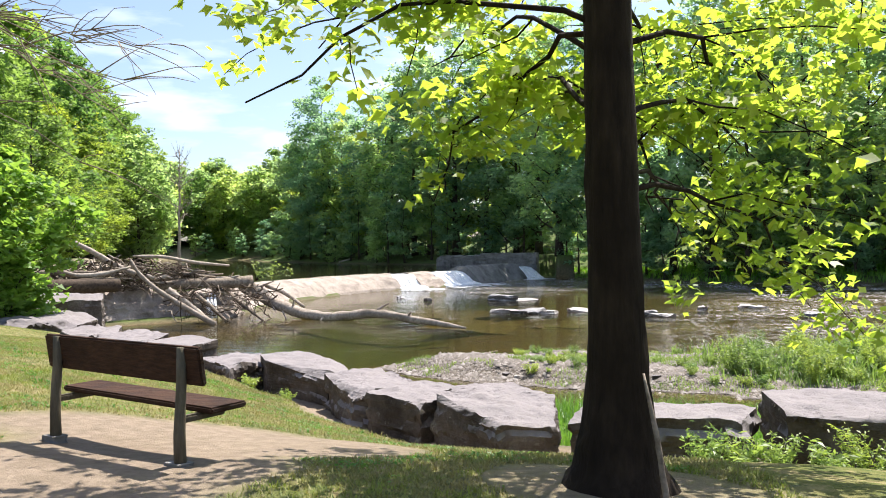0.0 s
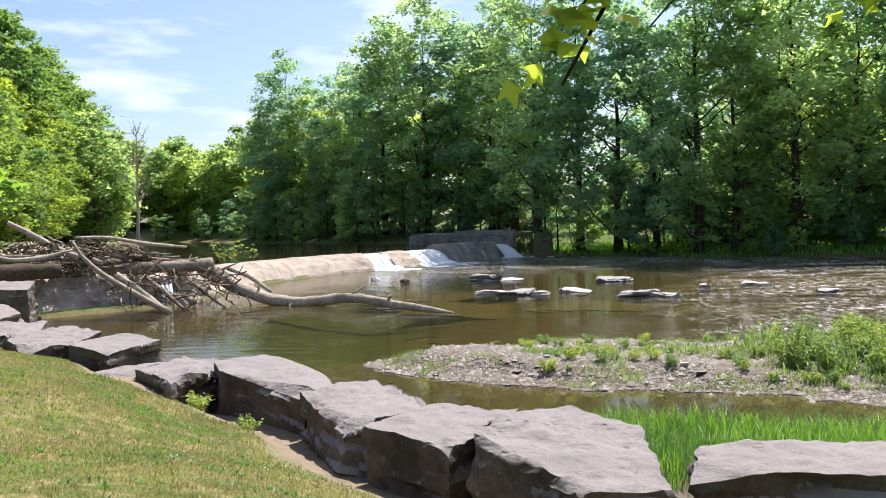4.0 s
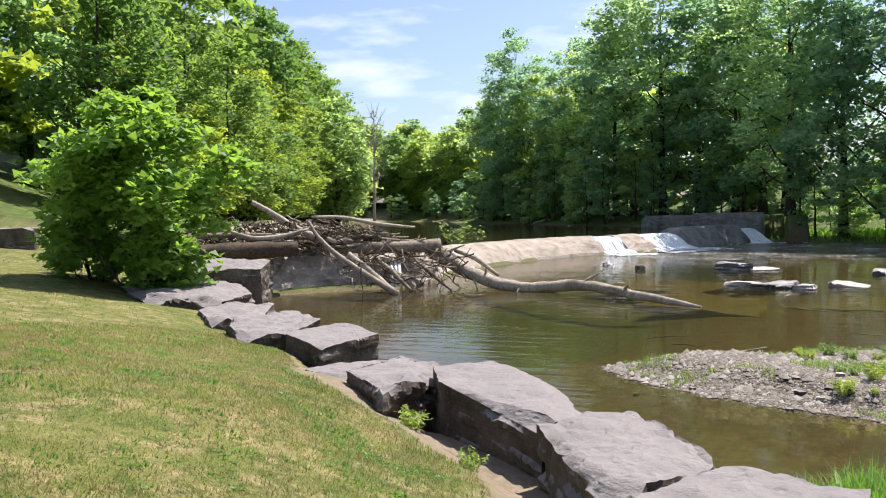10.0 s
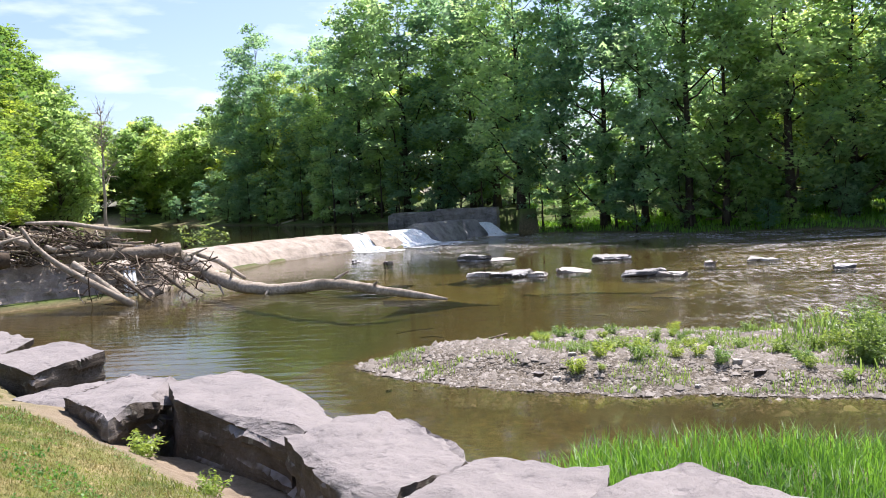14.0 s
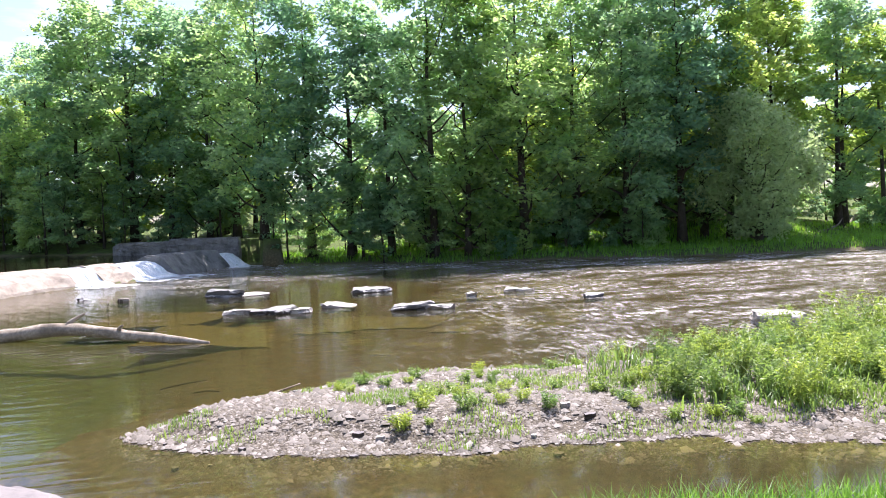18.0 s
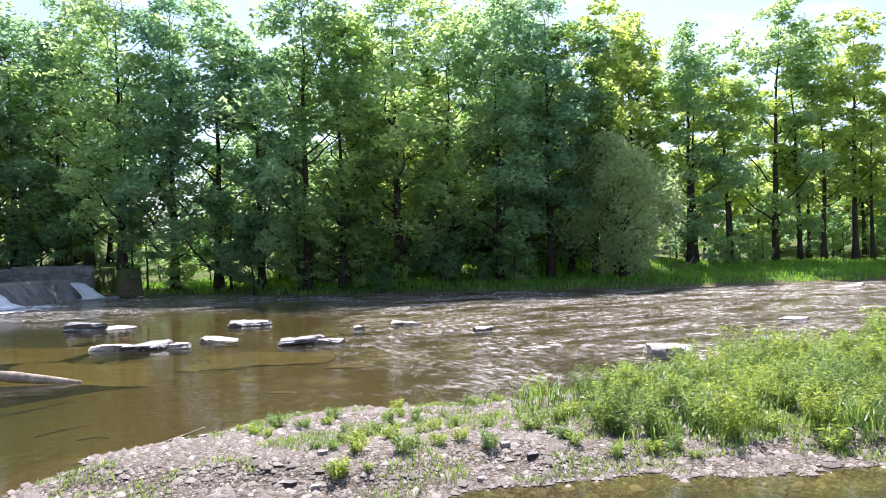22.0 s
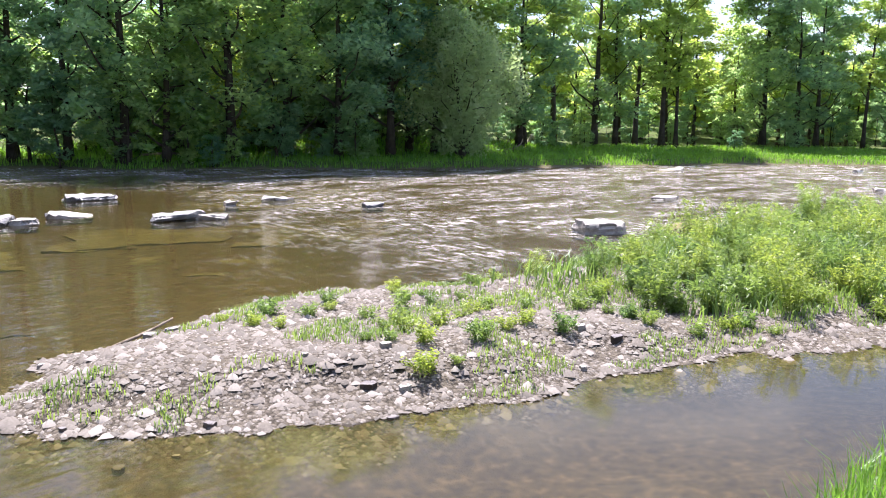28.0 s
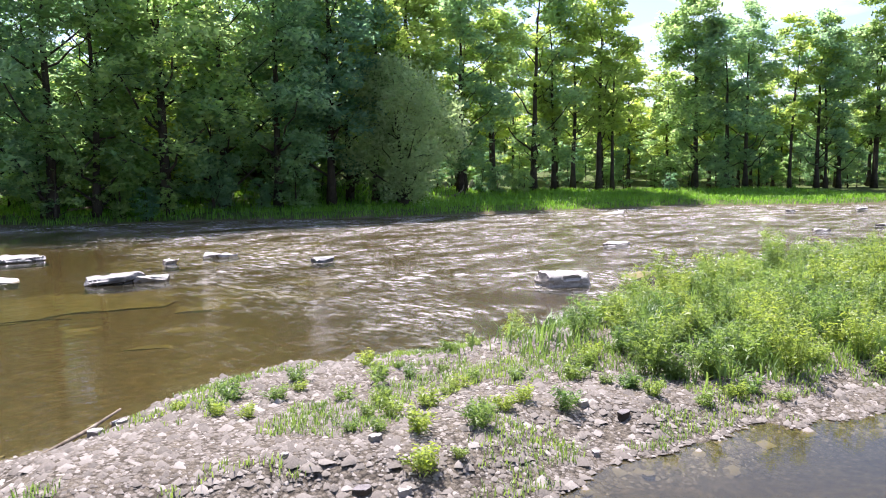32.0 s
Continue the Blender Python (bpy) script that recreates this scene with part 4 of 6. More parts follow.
# ---- boulders along the lawn ----
ROW = "boulders edging the lawn"
for outline, top, bot, sd, label, kw in (
    ([(-3.65, 14.4), (-1.95, 12.95), (-1.5, 13.5), (-2.3, 15.1), (-3.4, 15.85), (-4.05, 15.25)], 1.50, 0.3, 11, "long flat-topped grey quarry boulder beside the lawn", dict(amp=0.05, flare=-0.02)),
    ([(-1.9, 12.8), (-1.1, 11.25), (-0.6, 11.25), (0.0, 12.2), (-1.0, 13.75), (-1.55, 13.5)], 1.46, 0.3, 12, "pitted grey boulder with a broken flaky top", dict(amp=0.09, flare=-0.02, strata=0.1)),
    ([(-0.8, 11.0), (0.2, 10.2), (0.75, 10.9), (0.95, 11.85), (0.0, 12.1)], 1.52, 0.3, 13, "angular grey boulder with an undercut side", dict(amp=0.08, flare=-0.02)),
    ([(0.45, 10.05), (1.35, 9.0), (2.15, 9.3), (2.15, 11.3), (1.1, 11.65), (0.6, 11.1)], 1.55, 0.3, 14, "big rounded grey boulder, dark on its lawn side", dict(amp=0.10, flare=-0.02, tilt=(-0.12, 0.06))),
    ([(2.35, 9.4), (4.5, 9.2), (4.85, 9.9), (4.0, 10.5), (2.65, 10.4)], 1.52, 0.3, 15, "low broad grey boulder with cracked layers", dict(amp=0.07, flare=-0.02, strata=0.1)),
    ([(5.05, 9.2), (6.6, 8.4), (8.0, 9.0), (7.4, 10.6), (6.0, 11.0), (5.15, 10.8)], 1.62, 0.3, 16, "tall split grey boulder with plants at its foot", dict(amp=0.09, flare=-0.02)),
    ([(-5.35, 15.0), (-4.25, 14.0), (-3.95, 15.1), (-4.1, 15.9), (-5.0, 16.4)], 1.46, 0.3, 17, "rough cracked grey boulder between two larger ones", dict(amp=0.09, flare=-0.02, strata=0.1)),
    ([(-6.5, 15.7), (-5.5, 15.1), (-5.1, 16.2), (-5.4, 16.6)], 1.30, 0.3, 18, "small wedge-shaped grey boulder", dict(amp=0.06, flare=-0.02)),
    ([(-7.75, 17.3), (-6.4, 16.2), (-5.95, 17.4), (-7.2, 18.7)], 1.55, 0.3, 19, "flat tilted grey boulder with a dark end", dict(amp=0.05, flare=-0.02, tilt=(0.02, 0.04))),
    ([(-9.7, 18.2), (-8.3, 16.7), (-7.75, 17.5), (-8.0, 19.0), (-9.2, 20.0)], 1.55, 0.3, 20, "pale rounded grey boulder with dark cracks", dict(amp=0.10, flare=-0.02)),
    ([(-11.6, 19.8), (-10.2, 18.4), (-9.8, 19.5), (-10.8, 21.6), (-12.0, 21.4)], 1.52, 0.2, 21, "grey boulder sloping to the water", dict(amp=0.09, flare=-0.02)),
    ([(-16.0, 22.2), (-13.2, 20.0), (-11.8, 20.7), (-12.4, 23.0), (-15.5, 25.2)], 1.75, 0.0, 22, "broad low slab of grey rock at the pool", dict(amp=0.09, flare=-0.02, strata=0.1)),
    ([(-19.0, 26.5), (-15.0, 23.8), (-13.4, 25.0), (-15.4, 28.5), (-18.6, 30.0)], 2.1, -0.2, 23, "stepped grey rock slab under the driftwood", dict(amp=0.10, flare=-0.02, strata=0.05)),
):
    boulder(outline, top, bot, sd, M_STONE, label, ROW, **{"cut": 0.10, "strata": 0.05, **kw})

# broken masonry under the driftwood
for outline, top, sd, mat, lab in (
    ([(-23.6, 31.6), (-22.0, 33.4), (-22.9, 36.2), (-25.5, 34.6)], 1.55, 30, M_LEDGE, "low pale block of the broken dam"),
    ([(-22.0, 33.6), (-20.6, 35.2), (-21.4, 37.6), (-23.2, 36.2)], 1.75, 31, M_LEDGE, "cracked tan block of the broken dam"),
    ([(-20.6, 35.4), (-19.4, 36.6), (-20.2, 39.0), (-21.8, 37.8)], 1.55, 36, M_LEDGE, "pale cracked block of the broken dam"),
    ([(-19.4, 36.6), (-17.9, 38.2), (-18.9, 40.6), (-20.6, 39.2)], 1.9, 32, M_LEDGE, "tan block of the broken dam"),
    ([(-17.8, 38.4), (-16.9, 39.2), (-17.8, 41.6), (-19.2, 40.8)], 1.6, 33, M_LEDGE, "pale tan block of the broken dam, wet at its foot"),
    ([(-16.8, 39.3), (-15.6, 40.4), (-16.2, 43.0), (-17.9, 41.8)], 1.3, 34, M_WETROCK, "dark wet block with water trickling over it"),
    ([(-15.5, 40.6), (-14.5, 41.2), (-14.9, 44.0), (-16.6, 43.4)], 1.5, 35, M_LEDGE, "rounded tan block of the broken dam"),
):
    mx_, my_ = sum(p[0] for p in outline) / 4, sum(p[1] for p in outline) / 4
    outline = [(mx_ + 0.7 * (x - mx_) - 1.25, my_ + 0.7 * (y - my_) + 1.25) for x, y in outline]
    boulder(outline, top, -0.5, sd, mat, lab, "blocks of the broken dam", amp=0.2, flare=-0.1, cut=0.22, strata=0.18, batter=2.1, chips=6)
part("waterfall", mesh_from("waterfall", *join([tube([(-16.3 + i * 0.16, 40.6 + i * 0.1, 1.35), (-16.0 + i * 0.16, 39.9 + i * 0.1, 0.8), (-15.85 + i * 0.16, 39.6 + i * 0.1, -0.05)], [0.06, 0.09, 0.08], 6) for i in range(3)]), M_FOAM, True), dam, "thin trickle of water under the driftwood")

# ---- driftwood ----
rng = np.random.default_rng(21)


def log_thing(name, pts, radii, mat, label, sides=10, rough=0.06):
    P = np.array(pts, float)
    t = np.linspace(0, 1, len(P))
    u = np.linspace(0, 1, max(12, len(P) * 4))
    Q = np.column_stack([np.interp(u, t, P[:, c]) for c in range(3)])
    for _ in range(2):
        Q[1:-1] = (Q[:-2] + 2 * Q[1:-1] + Q[2:]) / 4
    ob = new(name, mesh_from(name, *tube(Q, np.interp(u, t, radii), sides, rough, rng), mat, True))
    return tagged(ob, label, "log")


log_thing("fallen_log", [(-14.9, 42.6, 1.75), (-14.0, 42.1, 1.35), (-12.6, 41.4, 0.72), (-11.4, 40.5, 0.42), (-10.4, 39.8, 0.26), (-9.2, 39.6, 0.12), (-8.1, 39.3, 0.22), (-6.2, 38.2, 0.46), (-4.3, 36.8, 0.27), (-2.6, 35.7, 0.12), (-1.4, 35.0, 0.0)], [0.42, 0.40, 0.35, 0.31, 0.29, 0.25, 0.24, 0.22, 0.19, 0.14, 0.05], M_DEADWOOD, "long bleached fallen trunk lying bent in the water", 12, 0.10)
for pts, rad, mat, lab in (
    ([(-18.6, 39.6, 1.9), (-17.0, 40.3, 1.98), (-15.4, 41.2, 1.95), (-14.2, 41.9, 1.98)], [0.24, 0.27, 0.28, 0.36], M_DRIFT, "short barkless log with a rounded root end on the driftwood"),
    ([(-23.6, 33.4, 2.0), (-22.0, 34.6, 2.05), (-20.6, 35.6, 2.1), (-19.3, 36.7, 2.1)], [0.36, 0.40, 0.42, 0.34], M_DARKDRIFT, "thick dark log under the driftwood"),
    ([(-22.05, 37.2, 4.32), (-21.2, 37.5, 3.8), (-20.2, 37.8, 3.1), (-19.2, 38.1, 2.6)], [0.11, 0.14, 0.15, 0.15], M_DEADWOOD, "bleached stub jutting out of the driftwood"),
    ([(-18.8, 36.9, 3.35), (-18.4, 36.9, 2.7), (-17.6, 37.0, 1.9), (-16.2, 37.2, 0.95), (-14.5, 37.3, 0.0)], [0.07, 0.09, 0.12, 0.14, 0.15], M_DEADWOOD, "bleached pole leaning from the driftwood into the water"),
    ([(-17.0, 37.3, 1.8), (-16.0, 37.5, 1.0), (-14.7, 37.5, -0.05)], [0.15, 0.16, 0.15], M_DEADWOOD, "short bleached pole leaning into the water"),
    ([(-19.2, 37.9, 3.55), (-18.2, 39.2, 3.5), (-17.0, 40.7, 3.1), (-15.6, 42.0, 2.9)], [0.06, 0.10, 0.10, 0.06], M_DEADWOOD, "bleached branch on top of the driftwood"),
    ([(-21.8, 34.9, 3.0), (-20.9, 35.6, 2.6), (-19.9, 36.2, 2.65), (-18.9, 37.1, 3.0)], [0.06, 0.11, 0.12, 0.05], M_DEADWOOD, "forked bleached branch across the driftwood"),
    ([(-24.6, 33.6, 2.7), (-22.6, 35.4, 2.8), (-20.4, 37.2, 2.7)], [0.10, 0.13, 0.10], M_DRIFT, "grey log along the back of the driftwood"),
    ([(-13.6, 42.4, 1.7), (-12.3, 42.0, 1.3), (-11.0, 41.3, 0.55)], [0.09, 0.12, 0.08], M_DEADWOOD, "bleached limb beside the fallen trunk"),
    ([(-16.6, 39.2, 1.6), (-15.4, 38.9, 0.8), (-14.3, 38.3, 0.05)], [0.10, 0.11, 0.08], M_DRIFT, "grey pole propped against the dam"),
    ([(-15.0, 40.6, 1.3), (-13.9, 39.9, 0.7), (-12.6, 39.1, 0.02)], [0.08, 0.09, 0.06], M_DRIFT, "thin grey branch reaching the water"),
):
    log_thing("log", pts, rad, mat, lab)
for q in range(26):
    u, v = rng.uniform(-1, 1), rng.uniform(-0.5, 0.7)
    c = np.array([-20.1 + 5.0 * u - 0.7 * v, 38.3 + 4.4 * u + 0.9 * v, 2.0 + 0.9 * (1 - abs(u) ** 2) * rng.uniform(0.2, 1.0)])
    a, L, e = rng.normal(0.75, 0.5), rng.uniform(1.2, 3.2), rng.normal(0.03, 0.14)
    dd = np.array([math.cos(a) * math.cos(e), math.sin(a) * math.cos(e), math.sin(e)]) * L / 2
    w = rng.uniform(0.05, 0.12)
    log_thing("log", [c - dd, c - 0.3 * dd + rng.normal(0, 0.06, 3), c + 0.4 * dd + rng.normal(0, 0.06, 3), c + dd], [w, w * 1.05, w * 0.8, w * 0.4], (M_DEADWOOD, M_DRIFT)[q % 2], "weathered grey branch lodged in the driftwood", 7)
for bx0, by0, bz0, ex, ey, ez in ((-14.2, 42.2, 1.5, -12.9, 41.9, 2.0), (-11.4, 40.5, 0.55, -11.2, 40.1, 1.05), (-9.3, 39.6, 0.3, -9.6, 39.1, -0.2), (-6.2, 38.2, 0.6, -5.6, 38.2, 0.95), (-4.4, 36.9, 0.4, -4.2, 36.5, 0.62), (-13.2, 41.7, 1.0, -12.4, 40.6, 0.3), (-12.4, 41.2, 0.7, -11.6, 40.0, -0.05)):
    log_thing("branch_stub", [(bx0, by0, bz0), ((bx0 + ex) / 2, (by0 + ey) / 2, (bz0 + ez) / 2 + 0.03), (ex, ey, ez)], [0.09, 0.06, 0.03], M_DEADWOOD, "broken branch stub on the fallen trunk", 7)
pile = thing("driftwood_pile", "tangled heap of grey and brown driftwood on the dam", "driftwood", (0, 0, 0))
rest, pale = [], []
for q in range(1420):
    if q < 1310:
        u, v = rng.uniform(-1, 1), max(-0.6, rng.normal(0.05, 0.48))
        h = max(0.25, 1.75 * (1 - abs(u + 0.1) ** 2.2)) * math.exp(-v * v * 0.9)
        c = np.array([-20.3 + 5.0 * u - 0.7 * v, 38.5 + 4.4 * u + 0.9 * v, 1.75 + h * rng.uniform(0.05, 1.0)])
        L, e = rng.uniform(0.5, 2.2) * (0.6 if q % 3 else 1.0), rng.normal(0.05, 0.35)
    else:
        x = rng.uniform(-17.0, -12.6)
        c = np.array([x, 39.2 + rng.normal(0, 0.6) + 0.7 * (x + 15), rng.uniform(0.25, 1.7)])
        L, e = rng.uniform(0.6, 2.2), rng.normal(-0.35, 0.4)
    a = rng.uniform(0, 6.28)
    d = np.array([math.cos(a) * math.cos(e), math.sin(a) * math.cos(e), math.sin(e)]) * L / 2
    r = rng.uniform(0.014, 0.05)
    T = tube(bent(c - d, c + d, 5, rng.normal(0, 0.1), 0.07, rng), np.linspace(r, r * 0.4, 5), 5)
    if q % 4 == 0:
        part("stick", mesh_from("stick", *T, (M_DEADWOOD, M_DRIFT, M_DARKDRIFT)[(q // 4) % 3]), pile)
    else:
        (rest if q % 2 else pale).append(T)
tagged(part("twig_litter", mesh_from("twig_litter", *join(rest), M_DARKDRIFT), pile), kind="stuff")
tagged(part("twig_litter", mesh_from("twig_litter", *join(pale), M_DRIFT), pile), kind="stuff")

# ---- rocks in the river ----
RIV = "rocks in the river"


def river_rock(x, y, w, d, h, mat, label, sd, tilt=(0, 0)):
    rg = random.Random(sd)
    o = [(x + w / 2 * math.cos(a) * rg.uniform(0.65, 1.3), y + d / 2 * math.sin(a) * rg.uniform(0.65, 1.3)) for a in [rg.uniform(0, 0.9) + i * 2 * math.pi / 6 for i in range(6)]]
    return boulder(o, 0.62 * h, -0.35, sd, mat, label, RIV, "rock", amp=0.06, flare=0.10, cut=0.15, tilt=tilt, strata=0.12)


DK, PL = "dark wet layered rock standing out of the river", "pale dry rock slab in the river"
for i, (x, y, w, d, h, mat, lab) in enumerate((
    (-0.7, 53.2, 2.3, 1.6, 0.62, M_WETROCK, DK), (1.1, 53.0, 1.7, 1.2, 0.14, M_PALEROCK, PL),
    (1.2, 42.7, 2.4, 1.3, 0.36, M_WETROCK, DK), (0.0, 43.6, 1.6, 1.2, 0.26, M_PALEROCK, PL), (2.5, 42.6, 1.5, 1.3, 0.22, M_PALEROCK, PL),
    (4.4, 44.0, 2.2, 1.4, 0.18, M_PALEROCK, PL), (7.2, 50.6, 2.2, 1.5, 0.36, M_WETROCK, DK),
    (7.2, 40.8, 2.2, 1.4, 0.42, M_WETROCK, DK), (8.2, 40.3, 1.6, 1.2, 0.22, M_PALEROCK, PL),
    (11.2, 44.5, 0.7, 0.5, 0.28, M_PALEROCK, "small white rock in the river"), (14.4, 46.0, 1.6, 1.0, 0.18, M_PALEROCK, PL),
    (15.7, 40.6, 0.95, 0.7, 0.28, M_WETROCK, "small dark rock with a white cap in the river"), 
    (19.7, 28.4, 2.9, 1.5, 0.05, M_TANROCK, "tan flat slab just awash"), (26.5, 28.2, 1.6, 0.8, 0.16, M_PALEROCK, PL), (31.0, 35.8, 1.7, 0.9, 0.14, M_PALEROCK, PL),
    (47.5, 31, 1.6, 0.9, 0.14, M_PALEROCK, PL), (55, 29.5, 1.8, 0.9, 0.2, M_PALEROCK, PL), (58.5, 53, 4.5, 1.2, 0.1, M_PALEROCK, PL), (73, 42, 1.6, 0.9, 0.25, M_PALEROCK, PL), (81, 38, 2.0, 1.0, 0.3, M_PALEROCK, PL),
    (-8.3, 56.4, 0.7, 0.4, 0.25, M_WETROCK, "small dark rock near the falls"), (-5.8, 54.2, 0.5, 0.4, 0.2, M_PALEROCK, "small pale rock near the falls"),
)):
    river_rock(x, y, w, d, h, mat, lab, 40 + i, (0.05 * ((i * 7) % 5 - 2), 0.06 * ((i * 3) % 4 - 1)))
boulder(ragged([(15.7, 29.1), (16.6, 28.3), (17.3, 28.7), (17.0, 29.6), (16.1, 29.9)], 5, 0.06), 0.40, -0.3, 39, M_PALEROCK, "flat pale rock slab with a dark side", RIV, "rock", amp=0.05, flare=0.05, cut=0.12, strata=0.10)
# drowned ledges
for i, (o, z, mat) in enumerate((
    ([(-4.2, 37.6), (4.2, 31.2), (5.2, 34.2), (2.0, 39.5), (-3.0, 43.5)], -0.14, M_TANROCK),
    ([(1.6, 37.0), (6.5, 36.0), (8.5, 39.0), (4.0, 41.0)], -0.07, M_TANROCK),
    ([(2.4, 31.4), (5.0, 30.0), (6.4, 32.2), (4.0, 33.6)], -0.12, M_TANROCK),
    ([(6.2, 34.8), (11.5, 33.8), (14.0, 38.0), (9.0, 39.4)], -0.10, M_TANROCK),
    ([(-7.5, 46.0), (-2.0, 44.5), (0, 49), (-5, 52)], -0.30, M_TANROCK),
    ([(9.0, 45.0), (17, 42), (24, 50), (14, 56)], -0.10, M_TANROCK),
)):
    boulder(ragged(o, i), z - 0.12, z - 0.42, 80 + i, mat, "flat tan rock ledge under shallow water", "drowned ledges", "ledge", amp=0.06, flare=0.10, cut=0.35, strata=0.05, chips=0)


# ---- woods ----
MAPLE = [tree_pair(100 + i, h, r, b, n, s, m, thick=t, clumps=c, flat=f) for i, (h, r, b, n, s, m, t, c, f) in enumerate((
    (29, 6.2, 2.0, 11000, 0.38, M_LEAF, 0.34, 130, 0.22),
    (26, 6.0, 1.2, 10500, 0.37, M_LEAF, 0.30, 120, 0.26),
    (32, 6.6, 3.5, 11500, 0.39, M_LEAF, 0.36, 130, 0.20),
    (24, 5.8, 1.0, 9800, 0.36, M_LEAF_OPEN, 0.26, 110, 0.28),
    (27, 5.4, 2.5, 9800, 0.37, M_LEAF, 0.30, 110, 0.20)))]
SMALL = [tree_pair(140 + i, h, r, b, n, s, m, thick=0.10, clumps=60, flat=0.25) for i, (h, r, b, n, s, m) in enumerate((
    (9, 2.8, 0.4, 2900, 0.28, M_LEAF), (7, 2.6, 0.1, 2700, 0.27, M_LEAF), (12, 3.2, 0.8, 3200, 0.29, M_LEAF)))]
FARTREE = [tree_pair(160 + i, h, r, b, n, s, m, thick=0.28, clumps=100, flat=0.3) for i, (h, r, b, n, s, m) in enumerate((
    (22, 6.4, 0.6, 8200, 0.45, M_LEAF_LIT), (20, 6.0, 0.3, 7600, 0.43, M_LEAF_LIT), (25, 6.6, 0.8, 8600, 0.47, M_LEAF_HILL), (18, 6.0, 0.3, 7200, 0.43, M_LEAF_LIT)))]
HAZY = [tree_pair(170 + i, h, r, 0.3, 2600, 0.80, m, thick=0.28, clumps=60, flat=0.25) for i, (h, r, m) in enumerate(((22, 6.4, M_LEAF_LIT), (19, 6.0, M_LEAF_OPEN), (24, 6.6, M_LEAF_HILL)))]
SLIM = [tree_pair(180 + i, h, r, b, n, s, m, thick=t, clumps=c, flat=f) for i, (h, r, b, n, s, m, t, c, f) in enumerate((
    (27, 4.6, 6.5, 6200, 0.39, M_LEAF_OPEN, 0.30, 90, 0.25), (24, 4.2, 5.0, 6000, 0.38, M_LEAF_OPEN, 0.26, 90, 0.25), (26, 4.0, 7.5, 5600, 0.38, M_LEAF_OPEN, 0.24, 80, 0.25)))]
LIGHT = [tree_pair(165 + i, h, 6.6, 0.3, 8000, 0.55, M_LEAF_OPEN, thick=0.26, clumps=190, flat=0.3) for i, h in enumerate((22, 19))]
WILLOW = tree_pair(190, 13.5, 5.2, 0.3, 22000, 0.25, M_LEAF_WILLOW, thick=0.3, clumps=130, flat=0.0, top=2.3)
rng = np.random.default_rng(5)


def along(pts, step, offset, jitter):
    """Places beside a line, to its left, at steps along it."""
    P = np.array(pts, float)
    seg = np.r_[0, np.cumsum(np.hypot(*np.diff(P, axis=0).T))]
    for s in np.arange(step / 2, seg[-1], step):
        q = s + rng.normal(0, jitter * step)
        x, y = np.interp(q, seg, P[:, 0]), np.interp(q, seg, P[:, 1])
        x2, y2 = np.interp(q + 1, seg, P[:, 0]), np.interp(q + 1, seg, P[:, 1])
        n = math.hypot(x2 - x, y2 - y) + 1e-6
        o = offset(x) if callable(offset) else offset
        o += rng.normal(0, 0.8)
        yield x - (y2 - y) / n * o, y + (x2 - x) / n * o


def grow(kinds, places, low, high, label, group, name="tree", fit=None):
    for x, y in places:
        kind = kinds[rng.integers(len(kinds))]
        plant_tree(kind, x, y, ground_z(x, y) - 0.15, rng.uniform(low, high) * 1.12 * (fit(y) if fit else 1.0), rng.uniform(0, 6.28), label, name, group, rng.uniform(0.76, 1.0))


edge = lambda x: 2.6 + 15 * float(ss(np.array(x), 18.0, 66.0))
FB = FAR_BANK[:6]
FR = FAR_BANK[5:]
OPEN = "slender leafy tree in the open part of the far wood"
grow(MAPLE, along(FB, 4.6, edge, 0.2), 0.92, 1.12, "tall leafy maple at the edge of the far wood", "trees on the far bank")
grow(SMALL, along(FB, 3.0, lambda x: edge(x) + 7, 0.3), 0.45, 0.75, "green undergrowth in the far wood", "undergrowth in the far wood", "bush")
grow(MAPLE, along(FB, 12.0, lambda x: edge(x) + 11, 0.3), 0.8, 0.98, "tall leafy maple inside the far wood", "trees on the far bank")
grow(SMALL, along(FB, 5.0, lambda x: edge(x) + 13, 0.3), 0.5, 0.9, "green undergrowth in the far wood", "undergrowth in the far wood", "bush")
for back in (19, 28, 40):
    grow(HAZY, along(FB, 5.5, lambda x: edge(x) + back, 0.3), 0.36, 0.52, "dense low growth deep in the far wood", "undergrowth in the far wood", "bush")
grow(HAZY, along(FB, 7.0, lambda x: edge(x) + 36, 0.3), 0.6, 0.8, "leafy tree deep in the far wood", "trees on the far bank")
grow(HAZY, along(FB, 7.0, lambda x: edge(x) + 22, 0.3), 0.60, 0.80, "leafy tree deep in the far wood", "trees on the far bank")
grow(SMALL, along(FB[:5], 3.4, lambda x: edge(x) - 1.2, 0.3), 0.6, 1.1, "young tree hanging over the far bank", "saplings on the far bank", "sapling")
grow(SMALL[1:2], along(FB[2:] + FR[1:4], 6.0, lambda x: edge(x) - 1.5, 0.4), 0.35, 0.6, "low bush at the foot of the far wood", "bushes on the far bank", "bush")
ER = [(47, 74.5), (60, 77), (72, 76), (86, 73), (98, 66), (110, 57), (130, 46), (152, 36), (185, 20)]
grow(SLIM + MAPLE[4:], along(ER, 4.4, 0.0, 0.4), 0.92, 1.2, OPEN, "trees on the far bank")
grow(SLIM, along(ER, 5.5, 10.0, 0.3), 0.78, 0.95, OPEN, "trees on the far bank")
grow(SMALL, along(ER, 3.2, 17.0, 0.4), 0.6, 1.0, "green undergrowth in the far wood", "undergrowth in the far wood", "bush")
grow(HAZY, along(ER, 6.0, 36.0, 0.3), 0.40, 0.55, "dense low growth deep in the far wood", "undergrowth in the far wood", "bush")
